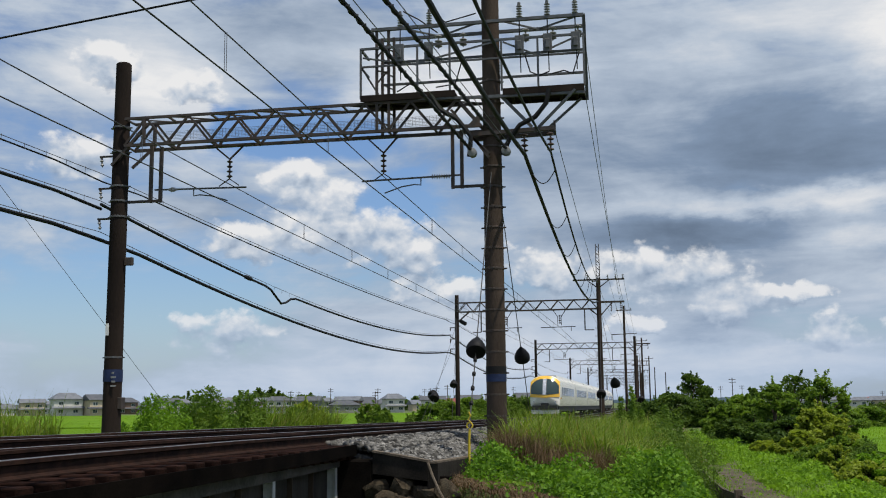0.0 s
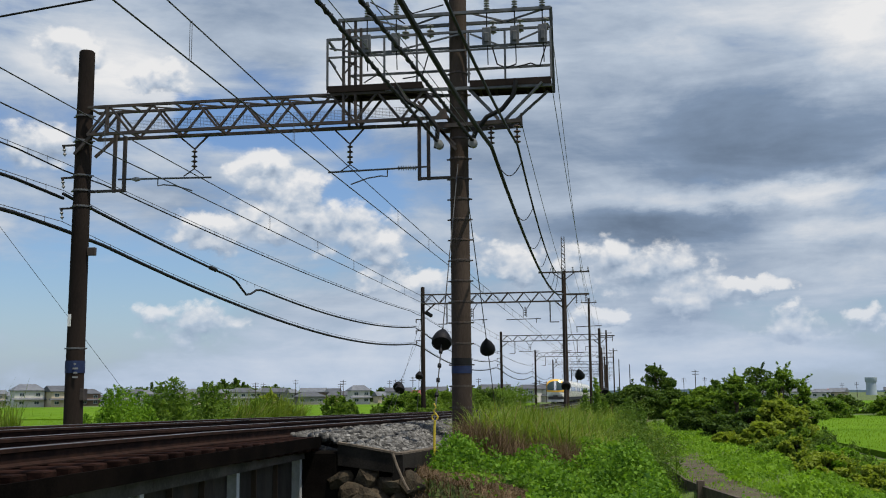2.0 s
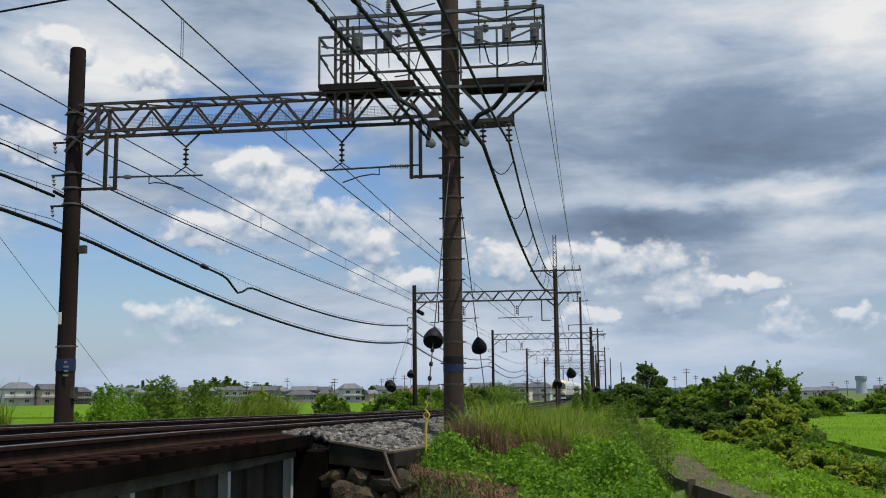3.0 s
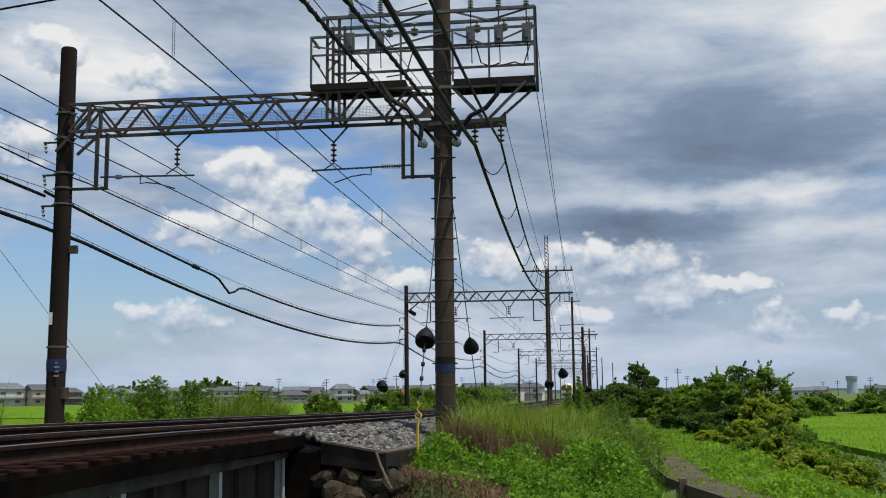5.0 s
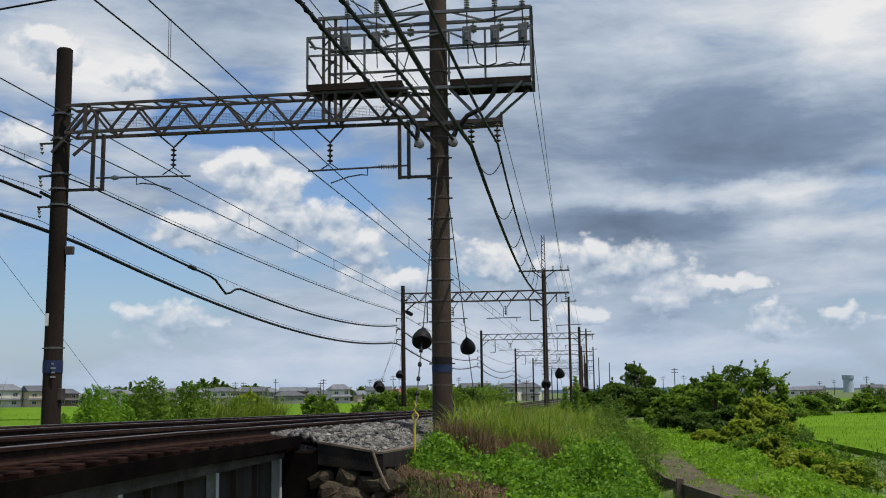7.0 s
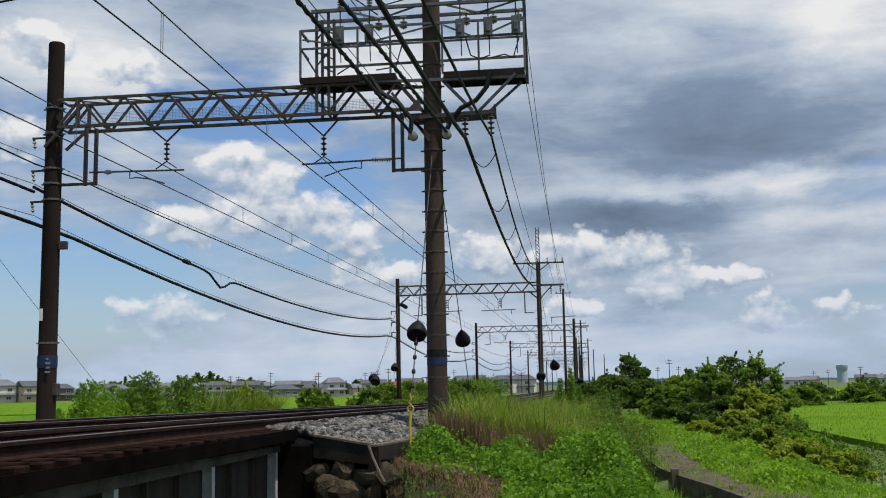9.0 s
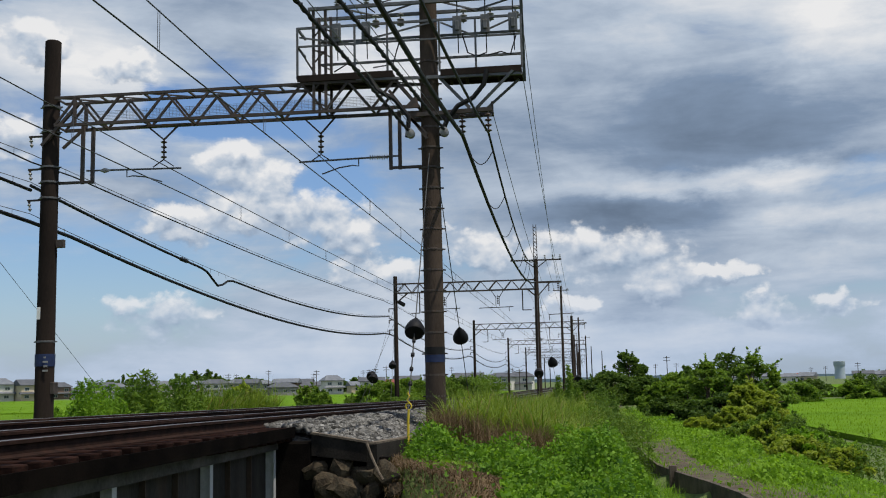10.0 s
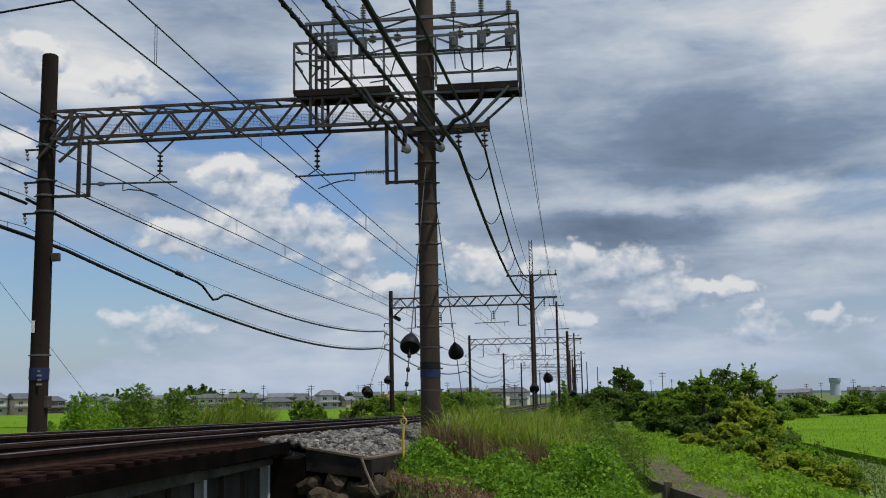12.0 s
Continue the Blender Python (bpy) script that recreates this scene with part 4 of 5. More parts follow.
# lashed cables on the dark posts
LP = [(-12.3, -27.2), (-12.47, 22.8), (-12.7, 72.8), (-11.8, 122.8), (-10.8, 172.8), (-10.1, 222.8)]
for ends, drop, r in (((6.0, 5.97, 6.30, 5.4, 5.1, 5.0), 0.30, 0.020), ((5.2, 5.30, 5.28, 4.5, 4.3, 4.1), 0.97, 0.040), ((4.5, 4.55, 4.13, 3.7, 3.5, 3.3), 1.0, 0.048)):
    for i, ((xa, ya), (xb, yb)) in enumerate(zip(LP[:-1], LP[1:])):
        if ya > 150 and r < 0.03:
            continue
        p, q = Vector((xa, ya, ends[i])), Vector((xb, yb, ends[i + 1]))
        dd = drop if ya > 0 else 0.3
        c = thing("lashed_cable", "black cable lashed below a thin steel strand, sagging between posts", "cable", "lashed cables", (0, 0, 0))
        lo = [v - Vector((0, 0, 0.09 + (0.1 if k in (0, 24) else 0))) for k, v in enumerate(sag(p, q, dd, 24))]
        if r == 0.040 and ya == 22.8:
            lo = [v - Vector((0, 0, 0.08 + 0.40 * math.exp(-((v.y - 36.2) / 0.85) ** 2))) for v in sag(p, q, dd, 90)]
        part("sheath", Geo().tube(lo, r, 8), M_CABLE, c, "black cable sheath", smooth=True)
        part("strand", Geo().tube(sag(p, q, dd * 0.97, 24), 0.009, 5), M_COPPER, c)
        if ya < 60:
            ring = Geo()
            for i in range(1, 60):
                v = p.lerp(q, i / 60) - Vector((0, 0, 4 * dd * (i / 60) * (1 - i / 60)))
                ring.bar(v + Vector((0.02, 0, 0.02)), v - Vector((-0.02, 0, 0.12)), 0.008)
            tagged(part("lashing", ring, M_COPPER, c), kind="stuff")
        if r == 0.040 and ya == 22.8:
            k = lo[18]
            part("joint", Geo().lathe((k.x, k.y - 0.4, k.z + 0.02), [(0.03, 0), (0.07, 0.12), (0.07, 0.6), (0.03, 0.75)], 10, (0, 1, -0.04)), M_CABLE, c, "black cable joint", smooth=True)

# cables to and from the taller post
def straight(name, pts, r, label, dr, twist=False, m=None):
    out = []
    for a, b in zip(pts[:-1], pts[1:]):
        out += sag(a, b, dr, 14)[:-1]
    out.append(Vector(pts[-1]))
    c = thing("feeder_cable", label, "cable", "feeder cables", (0, 0, 0))
    part("sheath", Geo().tube(out, r, 8), m or M_CABLE, c, smooth=True)
    if twist:
        tw = Geo()
        ln = len(out) * 10
        vs = []
        for i in range(ln):
            s = i / 10
            k = min(int(s), len(out) - 2)
            v = out[k].lerp(out[k + 1], s - k)
            vs.append(v + Vector((math.cos(i * 1.1), 0, math.sin(i * 1.1))) * (r + 0.004))
        part("binding", tw.tube(vs, 0.014, 5), M_CABLE, c)
        part("strand", Geo().tube([v + Vector((0.05, 0, 0.12)) for v in out], 0.008, 5), M_COPPER, c)
    return c


straight("a", [(-3.55, -27, 5.2), (-3.5, 12.28, 5.5), (-3.42, 22.4, 6.0)], 0.03, "twisted black power cable running to the tall post", 0.0, True)
straight("b", [(-3.0, -27, 5.0), (-2.95, 12.4, 5.5), (-2.62, 22.4, 5.98)], 0.03, "twisted black power cable running to the tall post", 0.0, True)
straight("c", [(-2.4, -27, 5.0), (-2.38, 12.2, 5.4), (-2.22, 22.6, 5.86)], 0.045, "thick black power cable on disc insulators", 0.1)
straight("c", [(-2.22, 22.6, 5.86), (-2.3, 72.6, 7.3)], 0.045, "thick black power cable on disc insulators", 1.1)
straight("d", [(-1.75, -27, 4.6), (-1.68, 11.6, 5.05), (-1.64, 22.6, 5.88)], 0.026, "black power cable on disc insulators", 0.1)
straight("d", [(-1.64, 22.6, 5.88), (-2.2, 72.6, 9.1)], 0.026, "black power cable with loops on disc insulators", 1.4)
loops = thing("spacer_loops", "thin black loops linking two power cables", "cable", "wires")
for i in range(7):
    t = 0.03 + 0.105 * i
    c0 = Vector((-2.22 - 0.08 * t, 22.6 + 50 * t, 5.86 + 1.44 * t - 4.4 * t * (1 - t)))
    d0 = Vector((-1.64 - 0.56 * t, 22.6 + 50 * t, 5.88 + 3.22 * t - 5.6 * t * (1 - t)))
    part("loop", Geo().tube([c0.lerp(d0, j / 8) - Vector((0, 0, 0.3 * math.sin(math.pi * j / 8))) for j in range(9)], 0.012, 5), M_CABLE, loops)
for p, q in (((-0.86, 22.8, 7.25), (-0.2, 121.0, 10.6)), ((-1.55, 22.8, 6.4), (-1.6, 121.0, 10.6)), ((-0.86, 22.8, 8.9), (-0.95, 121.0, 10.9))):
    wire("thin_wire", sag(p, q, 1.9), 0.009, M_COPPER, "thin grey wire running along the line")
for dx in (-1.65, -0.75, 0.65, 1.2, 1.7):
    wire("thin_wire", sag((-2.25 + dx, 72.8, 9.15), (0.3 + dx, 222.8, 8.2), 1.6), 0.01, M_COPPER, "thin grey wire running along the line")
wire("thin_wire", sag((-11.6, 13.0, 7.01), (-14.97, 34.4, -0.9), 0.0), 0.006, M_COPPER, "thin steel stay wire")
wire("thin_wire", sag((-22.0, 14.0, 4.6), (-2.95, 14.0, 6.8), 0.0), 0.016, M_CABLE, "black service cable crossing over the track")

# stays with cone-shaped vine guards
def stay(p, q, t, size=0.2, beads=True):
    p, q = Vector(p), Vector(q)
    s = thing("guy_wire", "steel stay wire with black cone-shaped vine guard", "guy wire", "stays", (0, 0, 0))
    part("strand", Geo().tube([p, q], 0.011, 6), M_WIRE, s)
    c = p.lerp(q, t)
    a = (p - q).normalized()
    part("vine_guard", Geo().lathe(c, [(size * 0.6, -0.8 * size), (size * 0.95, -0.72 * size), (size, -0.55 * size), (size * 0.98, -0.1 * size), (size * 0.66, 0.6 * size), (size * 0.22, 1.2 * size), (0.02, 1.4 * size)], 16, a), M_RUBBER, s, "black plastic cone guard", smooth=True)
    if beads:
        for i in range(4):
            b = c.lerp(q, 0.16 + 0.17 * i)
            part("bead", Geo().lathe(b, [(0.012, -0.05), (0.035, -0.03), (0.035, 0.03), (0.012, 0.05)], 8, a), M_RUBBER, s)
    return s


stay((-2.98, 22.7, 5.6), (-2.76, 17.5, -0.1), 0.735, 0.185)
stay((-2.9, 22.95, 5.6), (-2.75, 29.0, -0.9), 0.615, 0.2, False)
stay((-12.2, 72.8, 5.0), (-13.4, 64.0, -1.4), 0.62, 0.32, False)
stay((-12.2, 72.8, 6.2), (-13.0, 64.5, -1.4), 0.70, 0.32, False)
stay((-12.2, 72.8, 6.5), (-11.6, 66.5, -1.2), 0.62, 0.26, False)
stay((-2.2, 72.8, 6.5), (-2.0, 63.0, -1.4), 0.70, 0.30, False)
stay((-2.1, 72.8, 6.5), (-0.9, 80.0, -1.6), 0.58, 0.36, False)
stay((0.2, 122.8, 6.0), (0.8, 112.0, -1.6), 0.70, 0.42, False)
gs = thing("stay_marker", "yellow plastic guy wire marker with a twisted top loop", "guy marker", at=(0, 0, 0))
part("tube", Geo().tube([(-2.76, 17.5, -0.75), (-2.755, 17.5, -0.2), (-2.74, 17.48, -0.02)], [0.022, 0.022, 0.018], 8), M_YELLOW, gs, smooth=True)
part("loop", Geo().tube([(-2.74 + 0.05 * math.sin(a), 17.48, 0.03 + 0.05 * -math.cos(a)) for a in [0.6 + 5.1 * i / 10 for i in range(11)]], 0.014, 6).tube([(-2.71, 17.48, 0.07), (-2.76, 17.46, 0.13), (-2.72, 17.46, 0.19), (-2.75, 17.45, 0.26)], 0.014, 6), M_YELLOW, gs, smooth=True)


# ---- train ----
M_TRAIN = surface("white_train_paint", (0.60, 0.585, 0.53), (0.72, 0.70, 0.64), 0.28, scale=0.8, grain=12, bump=0.0, spec=0.5)
M_TRAIN_Y = surface("orange_yellow_train_paint", (0.72, 0.40, 0.04), (0.82, 0.48, 0.06), 0.25, scale=1, grain=12, bump=0, spec=0.5)
M_TRAIN_D = surface("black_underframe", (0.012, 0.012, 0.013), (0.03, 0.03, 0.03), 0.7, bump=0.2)
M_TRAIN_ROOF = surface("light_grey_roof", (0.42, 0.43, 0.43), (0.52, 0.53, 0.53), 0.5, bump=0.05)
M_GLASS = glass_dark("dark_tinted_glass", (0.03, 0.05, 0.05))
M_SILVER = surface("silver_pillar", (0.6, 0.6, 0.6), (0.75, 0.75, 0.75), 0.25, 0.7, bump=0)


def car_outline(n=14):
    """Half section, floor to roof, as (x, z)."""
    pts = [(1.33, 0.95), (1.40, 1.3), (1.40, 2.9), (1.36, 3.2)]
    pts += [(1.36 - 1.36 * (1 - math.cos(a)), 3.2 + 0.62 * math.sin(a)) for a in [math.pi / 2 * i / n for i in range(1, n + 1)]]
    return pts


HALF = car_outline()
RING = [(x, z) for x, z in HALF] + [(-x, z) for x, z in reversed(HALF[:-1])]


def nose_y(x, z):
    return 0.55 * (abs(x) / 1.4) ** 2.4 + 1.1 * max(0.0, (z - 1.9) / 1.95) ** 1.8


def make_train():
    tr = thing("express_train", "white and yellow limited express train with large curved windscreen", "train", at=(0, 0, 0))
    cars = 6
    for k in range(cars):
        y0, y1 = k * 20.6 + (0.0 if k else 0.0), k * 20.6 + 20.0
        body = Geo()
        n = len(RING)
        sec = []
        if k == 0:
            for s in (0.0, 0.25, 0.5, 0.72, 0.88, 1.0):
                sec.append([((x * s), nose_y(x * s, 2.2 + (z - 2.2) * s), 2.2 + (z - 2.2) * s) for x, z in RING])
            sec.append([(x, 2.6, z) for x, z in RING])
        else:
            sec.append([(x, y0, z) for x, z in RING])
        sec.append([(x, y1, z) for x, z in RING])
        vs = [p for s in sec for p in s]
        fs = []
        for i in range(len(sec) - 1):
            fs += [(i * n + j, i * n + (j + 1) % n, (i + 1) * n + (j + 1) % n, (i + 1) * n + j) for j in range(n)]
        fs.append(tuple((len(sec) - 1) * n + j for j in range(n - 1, -1, -1)))
        if k:
            fs.append(tuple(range(n)))
        body.add(vs, fs)
        part("car_body", body, M_TRAIN, tr, "glossy white car body", smooth=True)
        part("roof", Geo().sweep([(-1.0, 3.62), (1.0, 3.62), (0.8, 3.9), (-0.8, 3.9)], [(0, y0 + (3.0 if k == 0 else 0.4), 0), (0, y1 - 0.4, 0)]), M_TRAIN_ROOF, tr)
        for s in (-1, 1):
            if k == 0:
                part("yellow_band", Geo().box(s * 1.405 - 0.006, s * 1.405 + 0.006, y0 + 0.9, y0 + 2.4, 1.62, 1.76), M_TRAIN_Y, tr, "orange-yellow stripe end")
            ya = y0 + (3.0 if k == 0 else 1.6)
            while ya < y1 - 2.2:
                part("side_window", Geo().box(s * 1.41 - 0.006, s * 1.41 + 0.006, ya, ya + 1.5, 1.95, 2.75, 0.004), M_GLASS, tr)
                ya += 1.9
        part("underframe", Geo().box(-1.2, 1.2, y0 + 1.4 * (k == 0), y1, 0.45, 0.96), M_TRAIN_D, tr, "dark underfloor equipment")
        for yb in (y0 + 3.2, y1 - 3.2):
            bg = part("bogie", Geo().box(-1.1, 1.1, yb - 1.5, yb + 1.5, 0.3, 0.7, 0.05), M_TRAIN_D, tr)
            for yy in (yb - 1.05, yb + 1.05):
                part("wheelset", Geo().cyl((-0.78, yy, 0.435), (-0.68, yy, 0.435), 0.43, n=18).cyl((0.68, yy, 0.435), (0.78, yy, 0.435), 0.43, n=18).cyl((-0.7, yy, 0.43), (0.7, yy, 0.43), 0.08, n=8), M_TRAIN_D, bg)
        if k:
            part("gangway", Geo().box(-0.55, 0.55, y0 - 0.6, y0, 1.0, 3.1), M_TRAIN_D, tr)

    def patch(x0, x1, zlo, zhi, off, nx=14, nz=8):
        g = Geo()
        vs = []
        for j in range(nz + 1):
            for i in range(nx + 1):
                x = x0 + (x1 - x0) * i / nx
                lo, hi = zlo(x), zhi(x)
                z = lo + (hi - lo) * j / nz
                vs.append((x, nose_y(x, z) - off, z))
        m = nx + 1
        fs = [(j * m + i, j * m + i + 1, (j + 1) * m + i + 1, (j + 1) * m + i) for j in range(nz) for i in range(nx)]
        return g.add(vs, fs)

    top = lambda x: 3.52 - 0.62 * (abs(x) / 1.3) ** 2.8
    low = lambda x: 2.02 + 0.10 * (abs(x) / 1.3) ** 2
    part("yellow_hood", patch(-1.385, 1.385, lambda x: 1.74 + 0.05 * abs(x), lambda x: 3.80 - 0.58 * (abs(x) / 1.385) ** 2.6, 0.02, 20, 12), M_TRAIN_Y, tr, "orange-yellow painted hood", smooth=True)
    part("windscreen", patch(-1.32, -0.17, low, top, 0.045), M_GLASS, tr, "large dark curved windscreen", smooth=True)
    part("windscreen", patch(0.17, 1.32, low, top, 0.045), M_GLASS, tr, "large dark curved windscreen", smooth=True)
    part("centre_pillar", patch(-0.17, 0.17, low, top, 0.05, 6), M_SILVER, tr, "bright silver windscreen pillar", smooth=True)
    for s in (-1, 1):
        part("wiper", Geo().bar((s * 0.3, nose_y(0.3, 2.2) - 0.08, 2.18), (s * 0.75, nose_y(0.75, 2.5) - 0.08, 2.22), 0.03), M_TRAIN_D, tr)
        part("tail_lamp", Geo().lathe((s * 1.0, nose_y(1.0, 1.3) - 0.02, 1.35), [(0.09, 0), (0.09, 0.05)], 10, (0, -1, 0)), M_SILVER, tr)
    part("coupler_recess", Geo().box(-1.15, 1.15, 0.02, 0.6, 0.62, 1.02).box(-0.35, 0.35, -0.06, 0.6, 0.62, 1.25), M_TRAIN_D, tr, "dark coupler opening")
    part("skirt", Geo().sweep([(-1.25, 0.25), (1.25, 0.25), (1.25, 0.62), (-1.25, 0.62)], [(0, 0.05, 0), (0, 1.2, 0)]), M_TRAIN_ROOF, tr, "pale grey snow plough skirt")
    return tr


train = make_train()


# ---- plants ----
L_TREE = leafy("tree_leaves", (0.055, 0.125, 0.026), (0.165, 0.29, 0.06), 0.42)
L_TREE_DARK = leafy("dark_tree_leaves", (0.026, 0.066, 0.022), (0.10, 0.18, 0.046), 0.36)
L_TREE_LIGHT = leafy("pale_tree_leaves", (0.11, 0.185, 0.03), (0.27, 0.37, 0.075), 0.45)
L_VINE = leafy("vine_leaves", (0.018, 0.075, 0.011), (0.155, 0.335, 0.046), 0.42)
L_GRASS = leafy("grass_blades", (0.038, 0.092, 0.016), (0.205, 0.315, 0.06), 0.40, dry=(0.26, 0.21, 0.10), dry_amount=0.06)
L_LOW = leafy("low_grass", (0.060, 0.16, 0.018), (0.20, 0.39, 0.045), 0.42)
L_DEAD = leafy("dead_stalks", (0.050, 0.038, 0.032), (0.20, 0.16, 0.12), 0.15, 0.8)
L_WEED = leafy("weed_leaves", (0.06, 0.13, 0.03), (0.14, 0.25, 0.055), 0.38)
L_RICE = leafy("rice_blades", (0.08, 0.165, 0.008), (0.14, 0.26, 0.014), 0.4)
M_BARK = surface("grey_brown_bark", (0.06, 0.045, 0.03), (0.13, 0.10, 0.075), 0.9, scale=5, grain=40, bump=0.6)


def top_z(x, y):
    return ground_z(x, y)


def scatter(n, x0, x1, y0, y1, dens=None):
    out = []
    while len(out) < n:
        x, y = rnd.uniform(x0, x1), rnd.uniform(y0, y1)
        if dens is None or rnd.random() < dens(x, y):
            out.append((x, y, top_z(x, y)))
    return np.array(out)


def tree(x, y, h, wd, material, label, seed, leaf=0.17, clumps=34, per=130, group="trees by the path", base=0.12, name="tree", category="tree", sprays=12):
    """A trunk with limbs, and a crown of leaf clumps with gaps and an uneven outline."""
    r = random.Random(seed)
    z = top_z(x, y)
    t = thing(name, label, category, group, (x, y, z))
    g = Geo()
    g.tube([(0, 0, -0.2), (0.05 * wd * r.uniform(-1, 1), 0, h * 0.25), (0.08 * wd * r.uniform(-1, 1), 0.1, h * 0.5), (0, 0, h * 0.8)], [0.03 * h, 0.024 * h, 0.016 * h, 0.006 * h], 7)
    cs = []
    for i in range(clumps):
        a, q = r.uniform(0, 2 * math.pi), r.random()
        zz = base + (1 - base) * q
        env = (math.sin(math.pi * min(1.0, 0.18 + 0.82 * zz)) ** 0.55) * r.uniform(0.45, 1.0) * (1 + 0.35 * noise.noise((math.cos(a) * 1.4 + seed, math.sin(a) * 1.4, zz * 2.2)))
        c = Vector((math.cos(a) * env * wd / 2, math.sin(a) * env * wd / 2, h * (zz * 0.93)))
        cs.append((c, wd * r.uniform(0.07, 0.15)))
        if i % 3 == 0:
            s = Vector((0, 0, h * max(0.1, zz * 0.5)))
            g.tube([s, s.lerp(c, 0.5) + Vector((0, 0, 0.06 * h)), c], [0.011 * h, 0.007 * h, 0.003 * h], 5)
    part("trunk", g, M_BARK, t, "grey-brown branching trunk")
    pts = []
    for c, rad in cs:
        d = nrg.normal(size=(per, 3))
        d /= np.linalg.norm(d, axis=1, keepdims=True)
        d *= (rad * nrg.uniform(0.35, 1.0, per) ** 0.5)[:, None]
        d[:, 2] *= 0.62
        pts.append(np.array(c) + d)
    for i in range(sprays):
        c, rad = cs[r.randrange(len(cs))]
        o = Vector((c.x, c.y, 0))
        o = (o.normalized() if o.length > 0.05 else Vector((1, 0, 0))) * r.uniform(0.1, 0.8) + Vector((r.uniform(-0.3, 0.3), r.uniform(-0.3, 0.3), r.uniform(0.5, 1.2)))
        ln = r.uniform(0.03, 0.11) * h
        q = nrg.uniform(0, 1, 26) ** 0.8
        pts.append(np.array(c) + np.outer(q, np.array(o.normalized()) * (ln + rad)) + nrg.normal(size=(26, 3)) * (leaf * 0.55 * (1.15 - q))[:, None])
    part("crown", leaves("crown", np.concatenate(pts), leaf, material, 0.6), None, t, "uneven leafy crown")
    return t


# x, y, top, width, tone
TREES = [(4.7, 92, 2.85, 4.2, 1), (2.6, 84, 1.0, 4.6, 1), (0.9, 80, 0.3, 3.2, 1), (5.6, 86, 0.6, 3.0, 1), (6.6, 72, 0.75, 3.4, 0), (5.3, 66, 0.1, 2.8, 0), (6.9, 64, 0.55, 2.8, 0)]
TREES_NEAR = [(8.4, 60, 2.0, 4.2, 1), (8.6, 52, 1.6, 3.0, 0), (7.0, 56, 1.3, 2.8, 0), (9.8, 54, 0.4, 2.0, 0), (6.5, 48, -0.4, 2.8, 1), (5.6, 51, -0.7, 2.4, 1), (5.0, 57, -0.6, 2.4, 1)]
SHRUBS = [(7.0, 44, 0.15, 2.4, 2), (7.5, 42, -0.2, 2.0, 2), (5.9, 41, -0.75, 1.8, 2), (6.2, 34, -0.75, 2.2, 0), (6.8, 33, -0.9, 1.7, 1), (5.8, 37, -1.1, 1.6, 0), (4.9, 43, -1.2, 1.2, 2), (6.9, 30, -1.35, 1.6, 0)]
TONES = ("green broadleaf tree with an uneven bushy crown", "dark green dense bushy tree beside the path", "pale yellow-green bushy shrub beside the path")
for i, (x, y, top, wd, k) in enumerate(TREES + TREES_NEAR + SHRUBS):
    tree(x, y, top - top_z(x, y), wd, (L_TREE, L_TREE_DARK, L_TREE_LIGHT)[k], TONES[k], 20 + i, 0.14 if y > 60 else 0.10 if y > 40 else 0.065, 60 if y > 40 else 42, 170, base=0.0, sprays=22)
for i, (x, y, h, wd) in enumerate([(23.3, 115, 2.3, 5.0), (33, 150, 2.4, 6), (31.9, 125, 2.3, 4.6), (50, 190, 3.0, 7), (62, 210, 2.6, 9), (40, 140, 2.2, 6), (12, 112, 2.6, 5), (8, 118, 3.0, 5), (14, 135, 2.6, 7)]):
    tree(x, y, h, wd, L_TREE_DARK if i % 2 else L_TREE, "dark green bush at the edge of the paddy", 60 + i, 0.22, 40, 110, "field bushes", 0.0, "bush", "bush")

# bushes beyond the far track
for i, (x, y, h, wd, k) in enumerate([(-14.6, 39.5, 1.9, 1.4, 2), (-14.5, 43.8, 2.1, 1.5, 0), (-14.6, 45.6, 2.4, 1.6, 2), (-14.6, 47.4, 2.0, 1.4, 2),
                                    (-14.7, 57.5, 2.5, 1.5, 0), (-14.8, 60.0, 2.6, 1.6, 0), (-14.9, 62.0, 2.3, 1.4, 0), (-13.9, 71.5, 2.6, 2.6, 0), (-13.7, 76, 2.8, 3.0, 0), (-12.9, 83, 2.7, 3.4, 0), (-12.8, 100, 3.2, 4, 0), (-12.4, 108, 3.0, 4.4, 1), (-11.9, 122, 3.0, 5, 0), (-11.5, 140, 3.4, 5, 0)]):
    tree(x, y, h * (1.0 if y < 68 else 0.8), wd * 1.4, (L_TREE, L_TREE_DARK, L_TREE_LIGHT)[k], ("leafy green bush growing beyond the tracks", "dark green bush growing beyond the tracks", "pale yellow-green weedy bush beyond the tracks")[k], 90 + i, 0.08 if y < 60 else 0.12, 40, 170, "trackside bushes", 0.0, "bush", "bush", 26)


